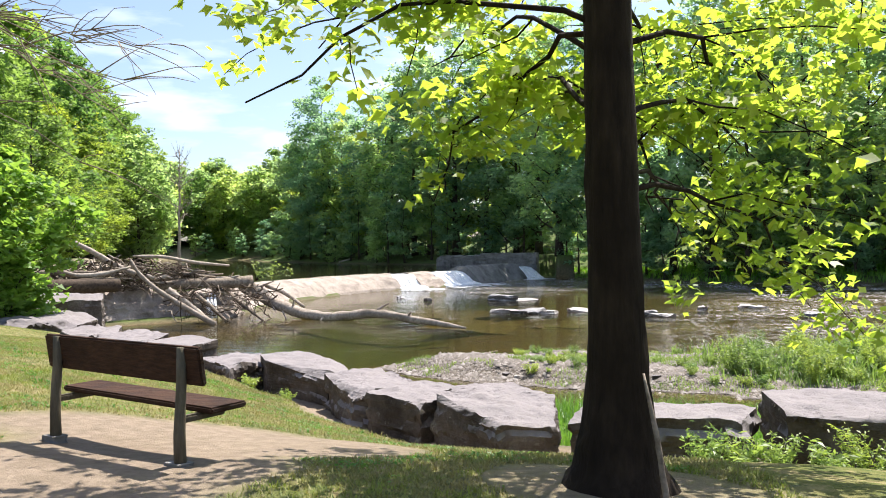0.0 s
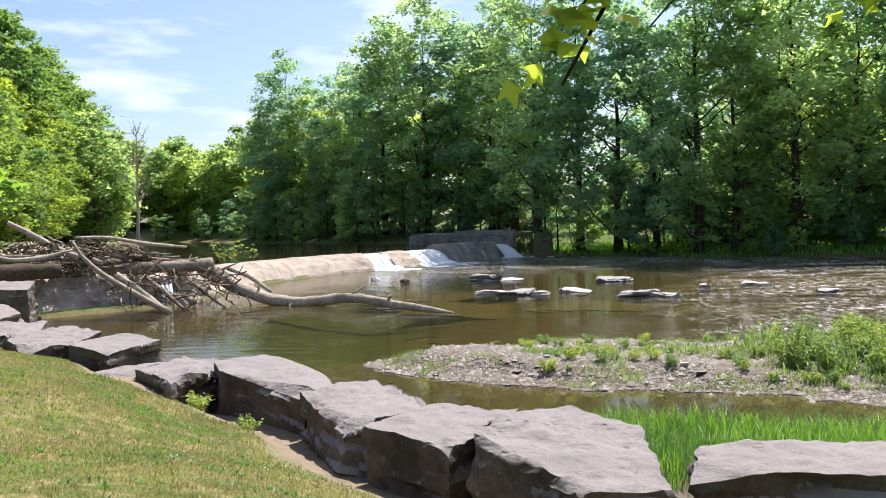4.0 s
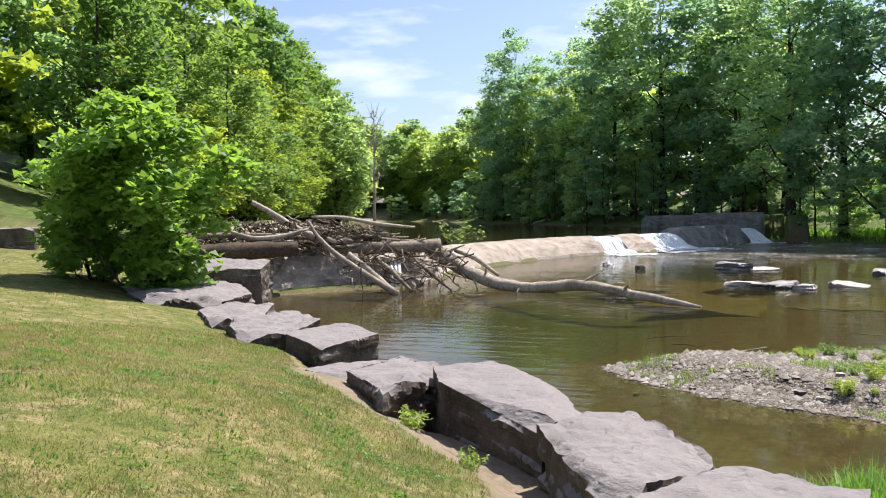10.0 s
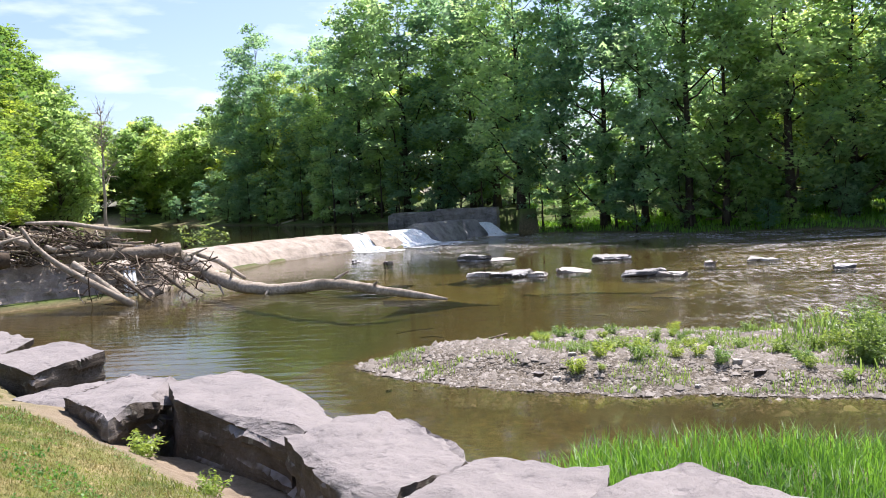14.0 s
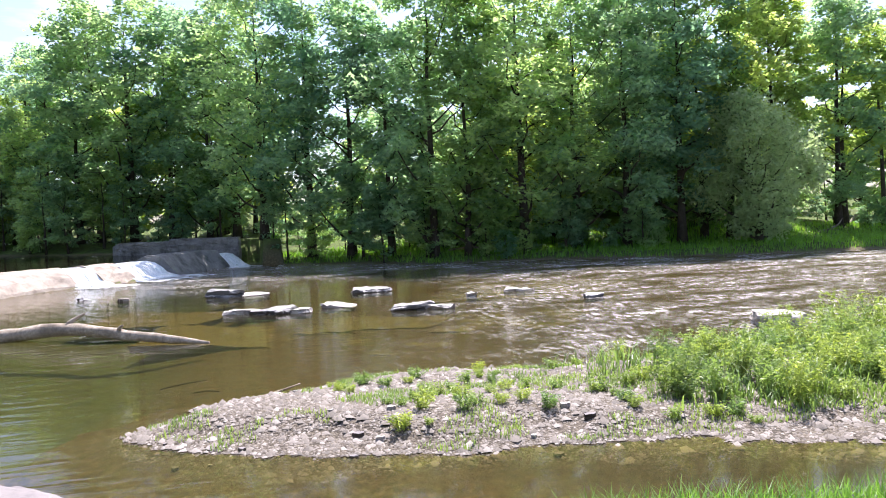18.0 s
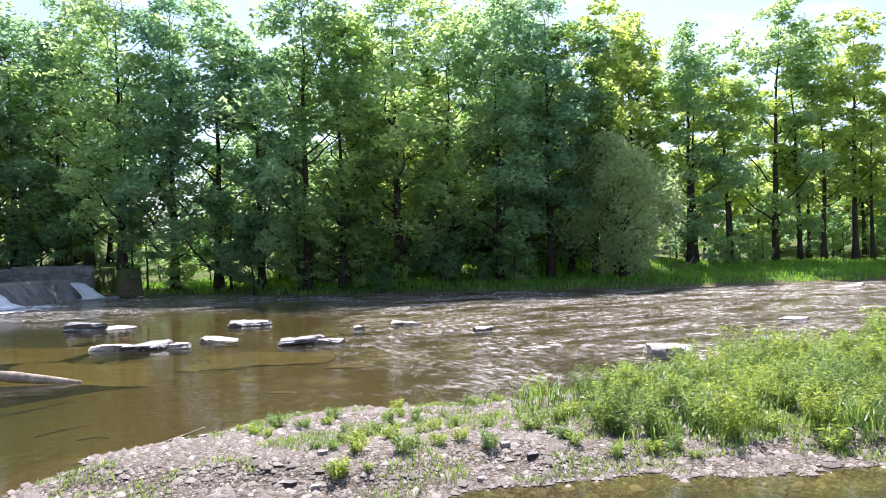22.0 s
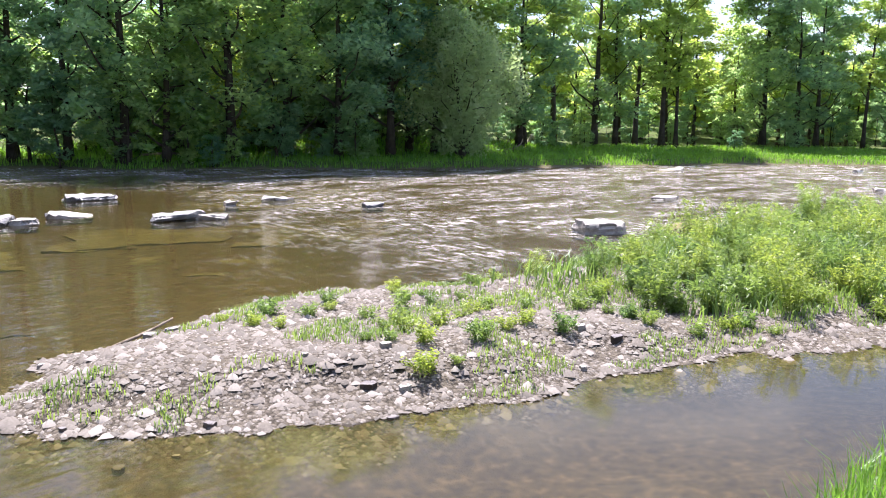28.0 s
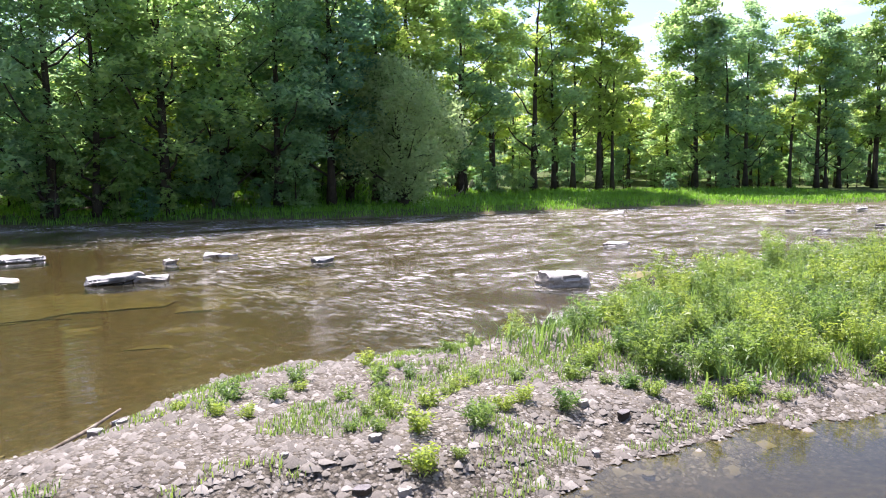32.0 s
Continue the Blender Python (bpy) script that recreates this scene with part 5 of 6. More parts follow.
grow(HAZY[:2], along(ER, 5.5, 64.0, 0.3), 0.62, 0.8, "light green trees beyond the open wood", "trees on the far bank")
grow(HAZY, along(ER, 6.5, 50.0, 0.3), 0.50, 0.62, "dense low growth deep in the far wood", "undergrowth in the far wood", "bush")
grow(HAZY[1:2], along(ER, 7.5, 27.0, 0.3), 0.8, 1.0, "leafy tree at the back of the far wood", "trees on the far bank")
grow(SMALL, along(ER, 4.0, 6.0, 0.4), 0.4, 0.8, "green undergrowth in the far wood", "undergrowth in the far wood", "bush")
UR = [(-130, 320), (-98, 235), (-52, 150), (-20, 112), (-6, 101), (1.5, 94)]
grow(MAPLE, along(UR[3:], 5.5, 6.0, 0.2), 1.12, 1.25, "tall leafy tree above the abutment", "trees on the pool bank")
grow(MAPLE, along(UR[2:4], 5.5, 6.0, 0.2), 0.92, 1.08, "tall leafy tree above the abutment", "trees on the pool bank")
grow(SMALL, along(UR[2:], 3.2, 9.0, 0.3), 0.6, 0.9, "green undergrowth beside the upper pool", "undergrowth by the pool", "bush")
grow(HAZY, along(UR, 8.0, 14.0, 0.25), 0.95, 1.15, "leafy tree beside the upper pool", "trees on the pool bank")
grow(SMALL, along(UR[2:], 4.0, 2.2, 0.3), 0.6, 1.1, "young tree at the water of the upper pool", "saplings on the pool bank", "sapling")
UL = [(-34, 58), (-42, 76), (-71, 132), (-120, 232), (-160, 320)]
hill = lambda y: float(np.interp(y, [50, 80, 140, 250], [0.62, 0.68, 1.1, 1.5]))
grow(FARTREE, along(UL, 7.0, 6.0, 0.25), 0.85, 1.1, "bright green tree on the eroded bank", "trees on the hillside", fit=hill)
grow(FARTREE, along(UL, 7.0, 15.0, 0.25), 1.15, 1.5, "bright green tree on the hillside", "trees on the hillside", fit=hill)
grow(HAZY, along(UL, 7.5, 28.0, 0.25), 1.5, 1.85, "bright green tree high on the hillside", "trees on the hillside", fit=hill)
grow(FARTREE, along([(-84, 22), (-70, 38), (-60, 52)], 6.0, 4.0, 0.3), 0.85, 1.1, "bright green tree beside the lawn", "trees by the lawn")
grow(FARTREE, along([(-60, 22), (-50, 33), (-46, 40)], 5.5, 1.5, 0.3), 0.7, 0.95, "bright green tree beside the lawn", "trees by the lawn")
grow(FARTREE, along([(-70, 26), (-58, 40)], 6.5, 2.0, 0.3), 0.95, 1.2, "bright green tree beside the lawn", "trees by the lawn")
grow(LIGHT, along([(-118, 192), (-96, 198), (-76, 200), (-58, 190)], 6.5, 2.0, 0.3), 0.85, 1.15, "light green tree at the far end of the pool", "trees at the pool's end")
grow(LIGHT, along([(-125, 212), (-60, 210)], 7.0, 2.0, 0.3), 1.0, 1.25, "light green tree at the far end of the pool", "trees at the pool's end")
grow(SMALL, along([(-96, 186), (-78, 190), (-62, 177), (-54, 160)], 4.5, 1.0, 0.3), 0.5, 0.9, "low green growth at the pool's end", "undergrowth by the pool", "bush")
for x, y, kind, size in ((-75, 143, 0, 1.2), (-80, 151, 1, 1.3), (-84, 160, 0, 1.15)):
    plant_tree(LIGHT[kind], x, y, ground_z(x, y) - 0.15, size, x, "leafy green tree behind the bare dead one", "tree", "trees at the pool's end")
plant_tree(WILLOW, 47.6, 68.6, ground_z(47.6, 68.6) - 0.1, 1.05, 0.4, "grey-green drooping willow at the wood's edge", "willow")


# ---- bench ----
def box(sx, sy, sz, bevel=0.012, cuts=0):
    bm = bmesh.new()
    bmesh.ops.create_cube(bm, size=1)
    bmesh.ops.scale(bm, vec=(sx, sy, sz), verts=bm.verts)
    bmesh.ops.bevel(bm, geom=list(bm.edges), offset=bevel, segments=2, affect="EDGES")
    return bm


bx, by, bx2, by2 = -1.85, 4.60, -0.49, 3.90
blen = math.hypot(bx2 - bx, by2 - by)
bench = thing("bench", "brown plank park bench with round grey posts on bare earth", "bench", ((bx + bx2) / 2, (by + by2) / 2, 2.34))
bench.rotation_euler = (0, 0, math.atan2(by2 - by, bx2 - bx))
ob = part("backrest", bm_mesh("backrest", box(blen + 0.36, 0.045, 0.27), M_PLANK), bench, "dark brown plank backrest")
ob.location, ob.rotation_euler = (0, 0.06, 0.665), (radians(8), 0, 0)
ob = part("seat", bm_mesh("seat", box(blen + 0.30, 0.32, 0.045), M_PLANK), bench, "dark brown plank seat")
ob.location = (0.0, 0.31, 0.345)
rb = np.random.default_rng(3)
for sx in (-blen / 2, blen / 2):
    pts = [(sx + 0.02, -0.01, -0.12), (sx, 0.0, 0.2), (sx + 0.015, 0.0, 0.38), (sx, 0.025, 0.56), (sx, 0.03, 0.79)]
    part("post", mesh_from("post", *tube(pts, [0.045, 0.040, 0.037, 0.035, 0.034], 12, 0.03, rb), M_POST, True), bench, "round weathered grey post")
    ob = part("bracket", bm_mesh("bracket", box(0.06, 0.36, 0.05), M_POST), bench)
    ob.location = (sx, 0.2, 0.297)
    ob = part("footing", bm_mesh("footing", rock_bm([(-0.09, -0.07), (0.08, -0.07), (0.1, 0.06), (-0.08, 0.08)], 0.02, -0.08, 5, amp=0.02, cut=0.08), M_CONCRETE), bench)
    ob.location = (sx, 0, 0)

# ---- shade tree near the bench ----
TX, TY = 2.42, 3.75
tz = ground_z(TX, TY)
rt = np.random.default_rng(17)
shade = thing("shade_tree", "dark-barked shade tree with backlit yellow-green leaves", "tree", (TX, TY, tz - 0.1))
tp = [(0, 0, 0), (0.0, 0.0, 0.25), (0.01, 0, 0.7), (0.0, 0.0, 1.4), (-0.02, 0, 2.6), (-0.03, 0.02, 4.2), (0.05, 0.1, 6.5), (0.2, 0.2, 9.5), (0.3, 0.3, 12)]
tr_ = [0.42, 0.27, 0.195, 0.168, 0.150, 0.14, 0.13, 0.09, 0.03]
pts = np.column_stack([np.interp(np.linspace(0, 8, 40), range(9), np.array(tp)[:, c]) for c in range(3)])
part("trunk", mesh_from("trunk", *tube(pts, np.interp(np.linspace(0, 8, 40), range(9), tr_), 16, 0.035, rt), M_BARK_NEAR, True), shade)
leafC = []


def sprig_zone(p):
    """The two low sprigs that hang out over the lawn."""
    return (np.hypot(p[:, 0] + 1.38, p[:, 1] - 2.0) < 0.34) & (np.abs(p[:, 2] - 2.0) < 0.25) | (np.hypot(p[:, 0] + 2.3, p[:, 1]) < 0.5) & (np.abs(p[:, 2] - 2.5) < 0.35)


# main boughs: where they leave the trunk and where they end
for z0, end, n in ((2.9, (-2.35, 0.0, 2.55), 4), (2.9, (-1.38, 2.0, 2.0), 11), (2.3, (-0.9, 3.4, 3.1), 5), (2.4, (-0.5, 4.9, 2.9), 5), (2.7, (-1.5, 2.9, 3.4), 5), (2.1, (0.7, 3.2, 1.9), 10), (2.3, (1.6, 2.6, 2.3), 10), (2.0, (1.2, 4.2, 1.5), 10), (1.9, (2.0, 3.0, 1.2), 9), (2.6, (0.4, 4.4, 2.9), 9), (2.8, (2.4, 3.8, 2.7), 9), (3.0, (1.2, 5.0, 3.2), 9), (3.3, (-2.3, 1.6, 3.3), 7), (3.5, (-2.9, 0.6, 3.5), 6), (3.6, (3.4, 2.4, 3.4), 8), (3.8, (2.8, 5.0, 4.0), 8), (4.2, (-0.6, 3.6, 4.2), 8), (5.0, (0.6, 3.8, 5.2), 6), (4.6, (3.8, 1.2, 4.6), 6), (6.6, (0.5, 2.5, 8.2), 6), (7.5, (-1.2, 1.0, 9.0), 5), (7.8, (2.0, 1.2, 9.5), 5)):
    a = np.array([0, 0, z0])
    P = bent(a, np.array(end, float), 8, -0.35, 0.05, rt)
    chunks = [tube(P, np.linspace(0.022, 0.006, 8), 7)]
    for q in range(n):
        u = rt.uniform(0.35, 1.0)
        s = P[int(u * 7)]
        e = s + np.array([rt.normal(0, 0.6), rt.normal(0.1, 0.6), rt.normal(-0.30, 0.35)]) * (0.3 if n in (4, 11) else 1.0)
        if e[0] < 0.9 and e[2] < 2.35 and not sprig_zone(e[None])[0]:
            continue
        T = bent(s, e, 5, -0.08, 0.03, rt)
        chunks.append(tube(T, np.linspace(0.009, 0.003, 5), 5))
        for w in range(5):
            c = T[rt.integers(1, 5)] + rt.normal(0, 0.06, 3)
            m = 13
            leafC.append(c + rt.normal(0, 1, (m, 3)) * np.array([0.13, 0.13, 0.09]))
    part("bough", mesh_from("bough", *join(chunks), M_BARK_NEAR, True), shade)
leafC = np.vstack(leafC)
leafC = leafC[~((leafC[:, 0] < 0.9) & (leafC[:, 2] < 2.3)) | sprig_zone(leafC)]
V, F = leaf_lobes(leafC, 0.125, rt)
part("leaves", mesh_from("leaves", V, F, M_LEAF_NEAR), shade, "translucent yellow-green leaves")

# ---- round bush at the lawn's end ----
BUSH = tree_pair(230, 6.1, 2.9, 0.0, 16000, 0.22, M_LEAF_BUSH, thick=0.08, clumps=110, flat=0.4)
plant_tree(BUSH, -15.6, 22.6, ground_z(-15.6, 22.6) - 0.1, 1.0, 0.3, "dense dark green leafy bush at the end of the lawn", "bush")
LOWB = tree_pair(231, 2.0, 1.6, 0.0, 3500, 0.17, M_LEAF_BUSH, thick=0.04, clumps=40)
plant_tree(LOWB, -18.2, 23.2, ground_z(-18.2, 23.2) - 0.1, 1.0, 1.3, "low dark green bush beside the taller one", "bush")


# ---- grasses and shrubs ----
def blades(P, h, width, rng, lean=0.35):
    """Bent grass blades: two segments each, five corners, on base points P."""
    n = len(P)
    hh = h * rng.uniform(0.55, 1.25, n)
    a = rng.uniform(0, 2 * np.pi, n)
    d = np.column_stack([np.cos(a), np.sin(a), np.zeros(n)])
    w = np.column_stack([-np.sin(a), np.cos(a), np.zeros(n)]) * width * 0.5
    up = np.array([0, 0, 1.0])
    l = lean * rng.uniform(0.2, 1.3, n)
    mid = P + up * (hh * 0.6)[:, None] + d * (hh * l * 0.3)[:, None]
    tip = P + up * (hh * (1 - 0.25 * l))[:, None] + d * (hh * l)[:, None]
    V = np.stack([P - w, P + w, mid + w * 0.8, mid - w * 0.8, tip], 1).reshape(-1, 3)
    o = np.arange(n) * 5
    Q = np.stack([o, o + 1, o + 2, o + 3], -1)
    T = np.stack([o + 3, o + 2, o + 4, o + 4], -1)
    return V, Q, T


def grass_object(name, P, h, width, mat, label, rng, lean=0.35, short=False):
    V, Q, T = blades(P, h, width, rng, lean)
    if short:
        V = V.reshape(-1, 5, 3)[:, [0, 1, 4]].reshape(-1, 3)
        me = mesh_from(name, V, np.arange(len(V)).reshape(-1, 3), mat)
    else:
        me = mesh_from(name, V, [tuple(f) for f in Q.tolist()] + [tuple(f[:3]) for f in T.tolist()], mat)
    return tagged(new(name, me), label, "grass", kind="stuff")


def scatter(n, x0, x1, y0, y1, rng, test):
    x, y = rng.uniform(x0, x1, n), rng.uniform(y0, y1, n)
    ok = test(x, y)
    x, y = x[ok], y[ok]
    return np.column_stack([x, y, terrain(x, y)[0] - 0.01])


rg_ = np.random.default_rng(44)


def on_lawn(x, y):
    _, land = seg_dist(x, y, INNER, True)
    return land & (dirt_mask(x, y) < 0.5) & (rg_.uniform(0, 1, x.shape) < 0.62 + 0.38 * wob(x, y, 1.3))


P = scatter(150000, -34, -4, 12, 40, rg_, on_lawn)
grass_object("lawn_grass_far", P, 0.045, 0.022, M_LAWN, "short dry lawn grass further off", rg_, 1.1, True)
P = scatter(640000, -10, 3.5, 2.5, 18.5, rg_, on_lawn)
grass_object("lawn_grass", P, 0.048, 0.013, M_LAWN, "short dry lawn grass", rg_, 1.1, True)

P = scatter(60000, -10, 2.5, 5, 18, rg_, lambda x, y: on_lawn(x, y) & (wob(x, y, 3.3, 3) + 0.6 * wob(x, y, 8.0, 1) > 0.75))
grass_object("lawn_weeds", P, 0.055, 0.022, M_BANKGRASS, "darker green clover and weeds in the lawn", rg_, 1.0)


def on_reed(x, y):
    dl, inl = seg_dist(x, y, LOWER, True)
    ds, _ = seg_dist(x, y, NEAR_FOOT, False)
    return (~inl) & (ds > 2.3) & (dl < 3.2)


P = scatter(60000, 0.5, 20, 8, 17, rg_, lambda x, y: on_reed(x, y) & (y > 8.5 + 0.0 * x))
grass_object("reed_grass", P, 0.52, 0.016, M_REED, "tall bright green grass along the water", rg_, 0.5)


def on_far(x, y):
    df, _ = seg_dist(x, y, FAR_BANK, False)
    _, inl = seg_dist(x, y, LOWER, True)
    return (~inl) & (df < 19) & (y + 0.62 * x > 60)


P = scatter(90000, 5, 110, 36, 95, rg_, on_far)
grass_object("bank_grass", P, 0.55, 0.07, M_BANKGRASS, "lush green grass on the far bank", rg_, 0.6)


def on_bar(x, y):
    return bar_edge(x, y) > 0.12


# pebbles of the gravel bar
P = scatter(120000, -3.2, 22, 14, 27.2, rg_, lambda x, y: bar_edge(x, y) > -0.45 - 0.35 * wob(x, y, 1.3, 9))
n = len(P)
oct_ = np.array([(1, 0, 0), (-1, 0, 0), (0, 1, 0), (0, -1, 0), (0, 0, 1), (0, 0, -0.5)], float)
of = np.array([(0, 2, 4), (2, 1, 4), (1, 3, 4), (3, 0, 4)])
r = np.exp(rg_.normal(-3.5, 0.5, n))
sc = np.column_stack([r * rg_.uniform(0.8, 1.5, n), r * rg_.uniform(0.7, 1.2, n), r * rg_.uniform(0.4, 0.8, n)])
a = rg_.uniform(0, 6.28, n)
L = oct_[None] * sc[:, None] * rg_.uniform(0.75, 1.2, (n, 6, 1))
V = np.stack([L[..., 0] * np.cos(a)[:, None] - L[..., 1] * np.sin(a)[:, None], L[..., 0] * np.sin(a)[:, None] + L[..., 1] * np.cos(a)[:, None], L[..., 2]], -1) + P[:, None]
tagged(new("pebbles", mesh_from("pebbles", V.reshape(-1, 3), (of[None] + 6 * np.arange(n)[:, None, None]).reshape(-1, 3), M_PEBBLE, False)), "grey and tan river pebbles on the gravel bar", "pebbles", kind="stuff")


def shrub_mesh(seed, h, r, stems, leaves):
    rng = np.random.default_rng(seed)
    C, ch = [], []
    for q in range(stems):
        a, rr = rng.uniform(0, 6.28), r * rng.uniform(0.1, 1) ** 0.6
        T = bent((0.2 * rr * math.cos(a), 0.2 * rr * math.sin(a), -0.03), (rr * math.cos(a), rr * math.sin(a), h * rng.uniform(0.55, 1.05)), 6, -0.05, 0.02, rng)
        ch.append(tube(T[[0, 2, 5]], np.linspace(0.008, 0.003, 3), 3))
        u = rng.uniform(0.15, 1, leaves // stems)
        idx = u * 5
        C.append(np.column_stack([np.interp(idx, range(6), T[:, c]) for c in range(3)]) + rng.normal(0, 0.05, (len(u), 3)))
    V, F = leaf_quads(np.vstack(C), 0.11, rng, 0.25, 0.26, -0.5)
    return mesh_from("stem", *join(ch), M_SHRUB), mesh_from("foliage", V, F, M_SHRUB)


SHRUB = [shrub_mesh(300 + i, h, r, s, n) for i, (h, r, s, n) in enumerate(((0.95, 0.50, 16, 700), (0.7, 0.45, 14, 560), (1.15, 0.60, 20, 900), (0.4, 0.35, 12, 380)))]


def shrub(kind, x, y, s, label, group):
    ob = thing("shrub", label, "shrub", (x, y, ground_z(x, y) - 0.02), group)
    ob.rotation_euler, ob.scale = (0, 0, rg_.uniform(0, 6.28)), (s, s, s * rg_.uniform(0.85, 1.15))
    part("stem", SHRUB[kind][0], ob)
    part("foliage", SHRUB[kind][1], ob)


placed = 0
while placed < 300:
    x, y = rg_.uniform(4, 27), rg_.uniform(11, 26.5)
    d, i = seg_dist(np.array([x]), np.array([y]), BAR, True)
    if i[0] and d[0] > 0.7 and rg_.random() < float(ss(np.array(x + 0.15 * (y - 22)), 4.8, 9.8)) and (y < 23.8 or x > 11 or rg_.random() < 0.15):
        shrub(int(rg_.integers(0, 4)), x, y, rg_.uniform(0.6, 1.05), "bright green leafy shrub on the gravel bar", "shrubs on the gravel bar")
        placed += 1
for q in range(70):
    x, y = rg_.uniform(0.5, 10), rg_.uniform(19, 26)
    d, i = seg_dist(np.array([x]), np.array([y]), BAR, True)
    if i[0] and d[0] > 0.5:
        shrub(3, x, y, rg_.uniform(0.35, 0.75), "low green weed among the pebbles", "weeds on the gravel bar")
for x, y, kd, s in ((3.9, 8.55, 1, 0.8), (4.3, 8.2, 3, 1.0), (4.7, 8.4, 1, 0.7), (5.6, 8.1, 0, 0.7), (6.1, 7.7, 1, 0.9), (6.5, 7.3, 0, 0.8), (5.1, 7.9, 3, 1.0), (-3.75, 13.75, 3, 0.7), (-2.6, 12.6, 3, 0.5)):
    shrub(kd, x, y, s, "fresh green leafy weed at the foot of the boulders", "weeds by the boulders")


# ---- smaller things ----
rs = np.random.default_rng(77)
# bleached dead tree far up the pool
dead = thing("dead_tree", "bare grey dead tree standing at the upper pool", "tree", (-60.1, 129.3, 1.0))
part("trunk", mesh_from("trunk", *tube(bent((0, 0, 0), (0.3, 0, 20.5), 8, 0, 0.12, rs), np.linspace(0.32, 0.05, 8), 8), M_DEADWOOD, True), dead)
for q in range(24):
    z0 = rs.uniform(6, 19.5)
    a = rs.uniform(0, 6.28)
    L = rs.uniform(1.6, 4.6) * (1.2 - z0 / 22)
    b0 = np.array([0.3 * z0 / 18, 0, z0])
    b1 = b0 + np.array([math.cos(a) * L, math.sin(a) * L, L * rs.uniform(0.5, 1.1)])
    T = bent(b0, b1, 5, 0.1, 0.1, rs)
    tw = [tube(T, np.linspace(0.10, 0.03, 5), 5)]
    for w in range(4):
        tw.append(tube(bent(T[rs.integers(2, 5)], T[4] + rs.normal(0, 0.9, 3) + (0, 0, 0.6), 4, 0, 0.05, rs), np.linspace(0.04, 0.015, 4), 4))
    part("limb", mesh_from("limb", *join(tw), M_DEADWOOD), dead)

# far bank: stump, fallen stems, drift at the pool's edge
log_thing("stump", [(66.5, 77.5, ground_z(66.5, 77.5) - 0.1), (67.1, 77.6, 2.2), (67.9, 77.7, 3.0), (68.3, 77.8, 2.4)], [0.22, 0.2, 0.2, 0.08], M_DEADWOOD, "broken bleached stump leaning at the wood's edge")
log_thing("log", [(21.0, 80.0, 0.95), (23.6, 80.4, 1.1), (26.0, 80.6, 0.9)], [0.10, 0.12, 0.07], M_DRIFT, "pale fallen stem in the grass of the far bank")
log_thing("log", [(57.0, 73.0, 1.0), (60, 73.6, 1.5), (63.5, 74.2, 1.1)], [0.06, 0.10, 0.06], M_DRIFT, "fallen branch under the willow")
log_thing("log", [(59.0, 73.4, 1.1), (61.2, 73.4, 1.9), (63.0, 74.8, 2.5)], [0.05, 0.08, 0.04], M_DRIFT, "dead branch sticking up from the far bank")
log_thing("log", [(-30.8, 126, 1.5), (-28.6, 126.6, 2.0), (-26.6, 127, 1.5)], [0.16, 0.2, 0.12], M_DEADWOOD, "bleached log at the edge of the upper pool")
log_thing("log", [(-23.2, 122.8, 2.3), (-21, 122.2, 1.9), (-18.6, 121.6, 1.4)], [0.12, 0.16, 0.10], M_DEADWOOD, "bleached branch sloping into the upper pool")
log_thing("log", [(-44, 148, 1.6), (-39, 147, 1.7), (-35, 146.6, 1.5)], [0.25, 0.3, 0.2], M_DRIFT, "grey trunk stranded on the pool bank")
# stick on the gravel bar and branches lying on the river bed
log_thing("stick", [(0.55, 25.8, 0.18), (-0.1, 25.4, 0.10), (-0.7, 25.1, 0.06), (-1.3, 24.7, 0.02)], [0.018, 0.028, 0.025, 0.012], M_DRIFT, "bent brown stick at the edge of the gravel bar", 7)
for a, b in (((-2.6, 28.1), (-1.5, 28.8)), ((-1.8, 27.3), (-1.2, 27.15)), ((2.2, 36.1), (3.6, 35.3))):
    log_thing("sunken_branch", [(*a, -0.10), ((a[0] + b[0]) / 2 + 0.05, (a[1] + b[1]) / 2, -0.06), (*b, -0.10)], [0.015, 0.022, 0.012], M_DARKDRIFT, "brown waterlogged branch lying in the shallows", 7)
# leaning stick at the shade tree
log_thing("stick", [(2.66, 3.36, tz - 0.05), (2.62, 3.46, tz + 0.35), (2.56, 3.58, tz + 0.72)], [0.02, 0.018, 0.008], M_DRIFT, "thin dead stick leaning on the shade tree", 7)
# flat boulder on the far lawn
boulder([(-30.4, 27.9), (-28.4, 30.3), (-29.4, 31.5), (-31.6, 29.3)], ground_z(-29.8, 29.9) + 0.80, ground_z(-29.8, 29.9) - 0.15, 91, M_STONE, "flat-topped grey boulder on the grass", amp=0.05, flare=-0.05)

# green sprig growing out of the driftwood
sprig = thing("sprig", "small green leafy sprig growing from the driftwood", "plant", (-14.2, 42.4, 2.0))
C = []
for q in range(7):
    T = bent((0, 0, 0), (rs.uniform(-0.4, 2.2), rs.normal(0, 0.4), rs.uniform(0.3, 1.1)), 5, -0.1, 0.04, rs)
    part("twig", mesh_from("twig", *tube(T, np.linspace(0.02, 0.006, 5), 4), M_BARK), sprig)
    C.append(T[rs.integers(2, 5, 30)] + rs.normal(0, 0.14, (30, 3)))
part("leaves", mesh_from("leaves", *leaf_quads(np.vstack(C), 0.16, rs), M_SHRUB), sprig)

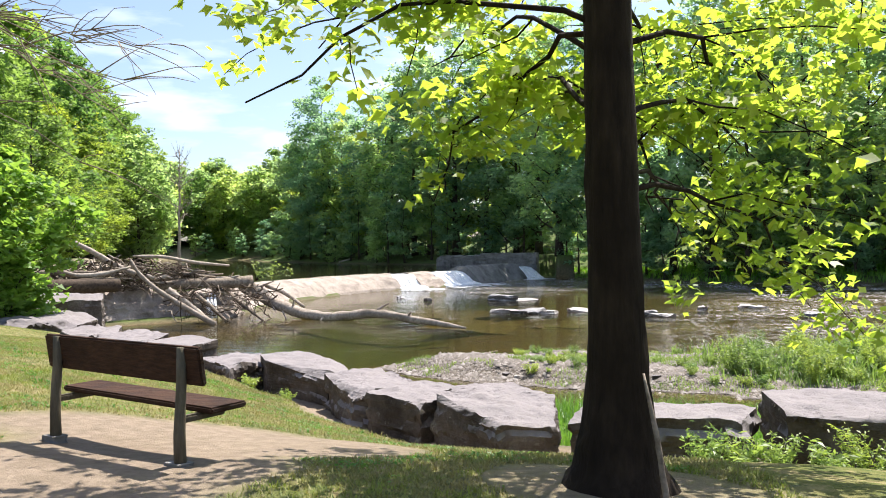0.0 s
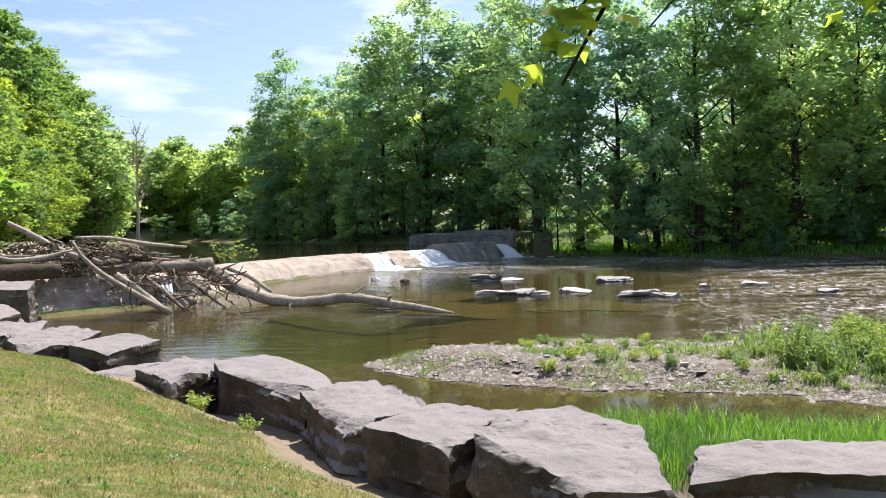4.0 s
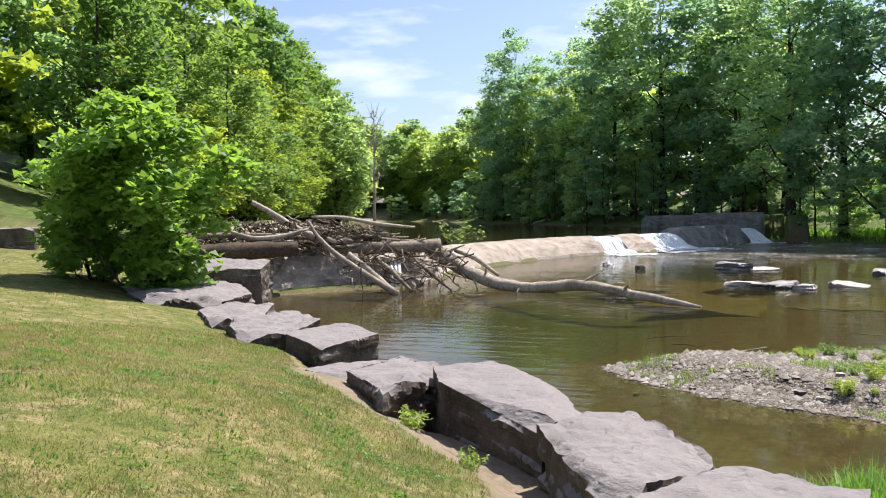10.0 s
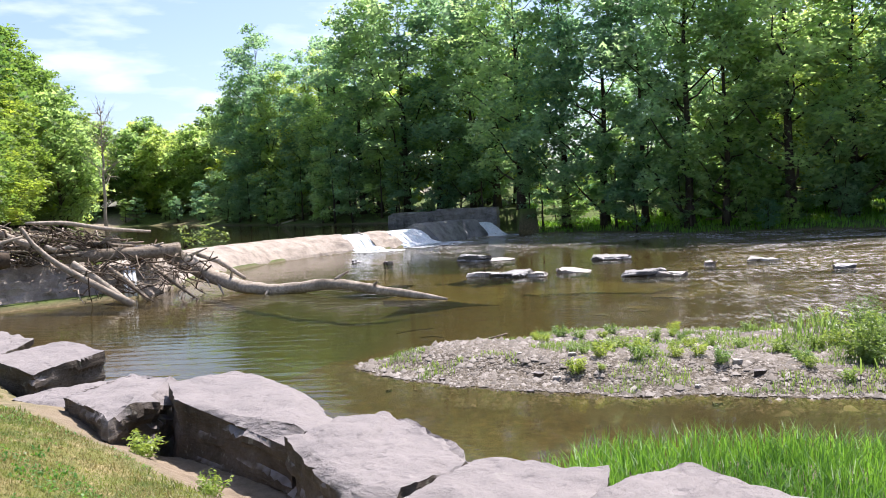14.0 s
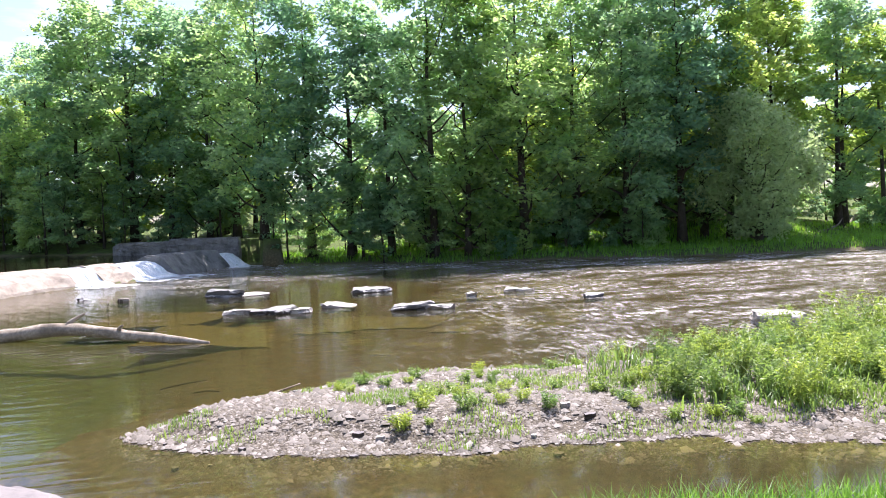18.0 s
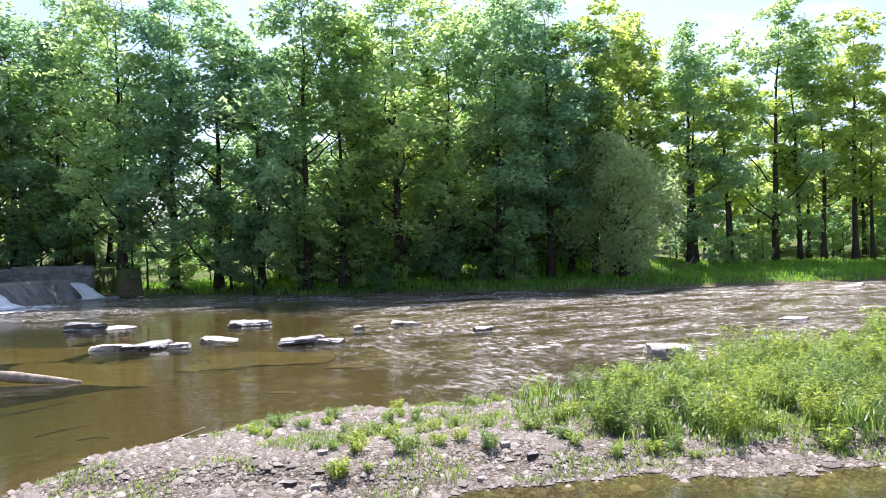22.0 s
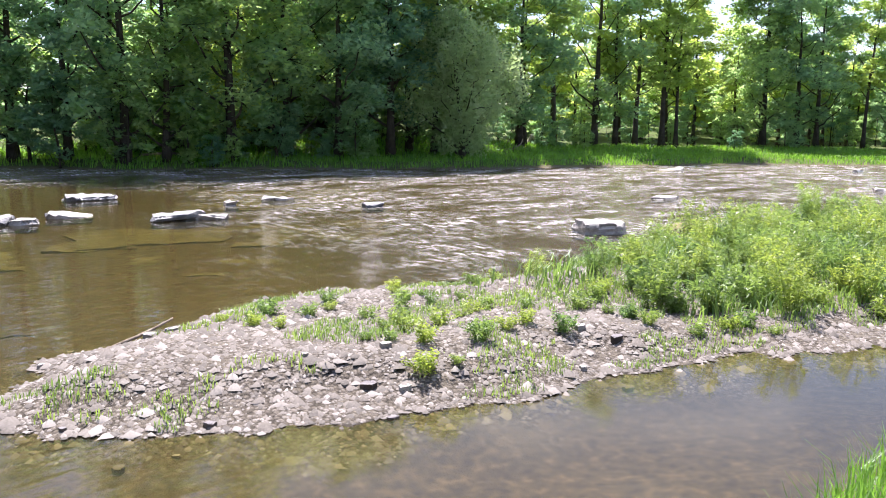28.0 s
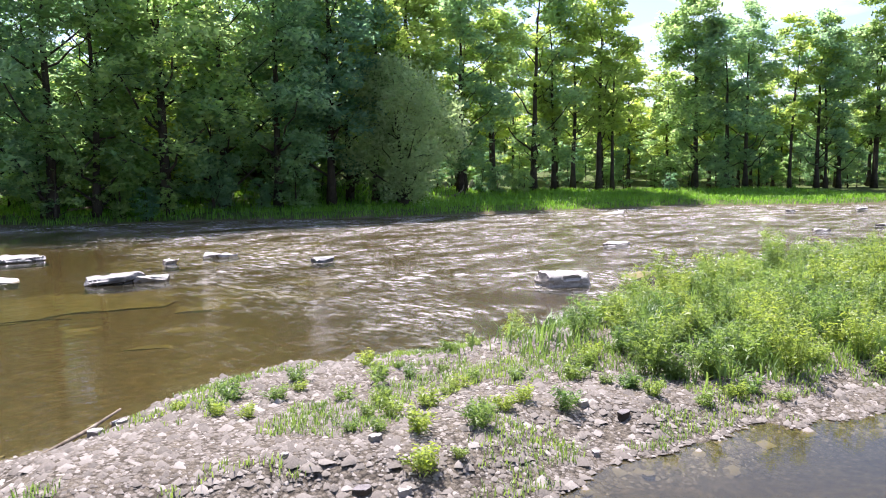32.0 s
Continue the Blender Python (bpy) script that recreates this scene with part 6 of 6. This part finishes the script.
# bare twigs over the lawn
twig = thing("bare_branch", "thin leafless grey branch hanging over the lawn", "branch", (-4.6, 5.2, 5.9))
for q in range(16):
    a0 = np.array([rs.uniform(-1, 1.6), rs.uniform(-1.2, 0.6), rs.uniform(-0.6, 0.5)])
    a1 = a0 + np.array([rs.uniform(1.2, 2.8), rs.uniform(-0.6, 0.5), rs.uniform(-1.0, 0.1)])
    T = bent(a0, a1, 7, -0.12, 0.04, rs)
    arm = part("bough", mesh_from("bough", *tube(T, np.linspace(0.010, 0.003, 7), 5), M_DRIFT), twig)
    for w in range(11):
        s0 = T[rs.integers(1, 7)]
        part("twig", mesh_from("twig", *tube(bent(s0, s0 + np.array([rs.uniform(0.1, 0.7), rs.normal(0, 0.25), rs.normal(-0.05, 0.22)]), 4, -0.03, 0.015, rs), np.linspace(0.006, 0.002, 4), 4), M_DRIFT), arm)

# stones of the bar that can be told apart
for q in range(60):
    x, y = rs.uniform(-2.5, 10), rs.uniform(18.5, 26.8)
    d, i = seg_dist(np.array([x]), np.array([y]), BAR, True)
    if (i[0] and d[0] < 1.6) or (not i[0] and d[0] < 0.7):
        r = rs.uniform(0.05, 0.12)
        o = [(x + r * math.cos(t) * rs.uniform(0.7, 1.3), y + r * 0.8 * math.sin(t) * rs.uniform(0.7, 1.2)) for t in (0.3, 1.4, 2.5, 3.6, 4.7, 5.6)]
        g0 = ground_z(x, y)
        boulder(o, g0 + r * 0.75, g0 - 0.06, 400 + q, (M_PALEROCK, M_STONE, M_PALEROCK)[q % 3], "rounded grey stone at the edge of the gravel bar", "stones of the gravel bar", "stone", amp=0.02, flare=0.15, cut=0.06, strata=0.0)
# weeds in the gravel: grass tufts
P = scatter(110000, -2.6, 22, 14, 26.5, rg_, lambda x, y: on_bar(x, y) & (wob(x, y, 1.4, 5) + 0.5 * wob(x, y, 3.7, 1) + 0.25 * wob(x, y, 9.0, 2) + 0.06 * (x - 4) > 0.22))
grass_object("bar_grass", P, 0.12, 0.016, M_SHRUB, "thin green grass between the pebbles", rg_, 0.6)
P = scatter(14000, -6.5, 1.2, 8.6, 17.2, rg_, lambda x, y: seg_dist(x, y, INNER, True)[1] & (np.abs(seg_dist(x, y, NEAR_FOOT, False)[0] - 0.75) < 0.22) & (wob(x, y, 2.0, 4) > 0.0))
grass_object("edge_grass", P, 0.085, 0.010, M_LAWN, "longer grass along the edge of the lawn", rg_, 0.7)
# lush herbs covering the back of the bar
P = scatter(150000, 4.0, 34, 8, 26.6, rg_, lambda x, y: on_bar(x, y) & (bar_edge(x, y) > 0.8 + 0.5 * wob(x, y, 1.1)) & (ss(x + 0.10 * (y - 22) + 1.1 * wob(x, y, 0.9, 2), 6.2, 10.5) * (0.55 + 0.45 * wob(x, y, 2.2, 6)) > rg_.uniform(0, 1, x.shape)))
grass_object("bar_herbs", P, np.clip(0.36 + 0.22 * wob(P[:, 0], P[:, 1], 1.7, 3) + 0.14 * wob(P[:, 0], P[:, 1], 4.3, 1), 0.12, 0.75), 0.030, M_SHRUB, "lush green herbs crowding the back of the gravel bar", rg_, 0.75)
# small flat leaves of clover and plantain in the lawn
P = scatter(210000, -9.5, 3, 3.5, 18, rg_, lambda x, y: on_lawn(x, y) & (wob(x, y, 2.7, 5) + 0.8 * wob(x, y, 7.3, 2) + 0.5 * wob(x, y, 17.0, 3) > 0.72))
V, F = leaf_quads(P + np.column_stack([0 * P[:, 0], 0 * P[:, 0], rg_.uniform(0.012, 0.04, len(P))]), 0.030, rg_, 0.6, 0.6)
tagged(new("clover", mesh_from("clover", V, F, M_BANKGRASS)), "green clover and plantain leaves among the dry grass", "clover", kind="stuff")
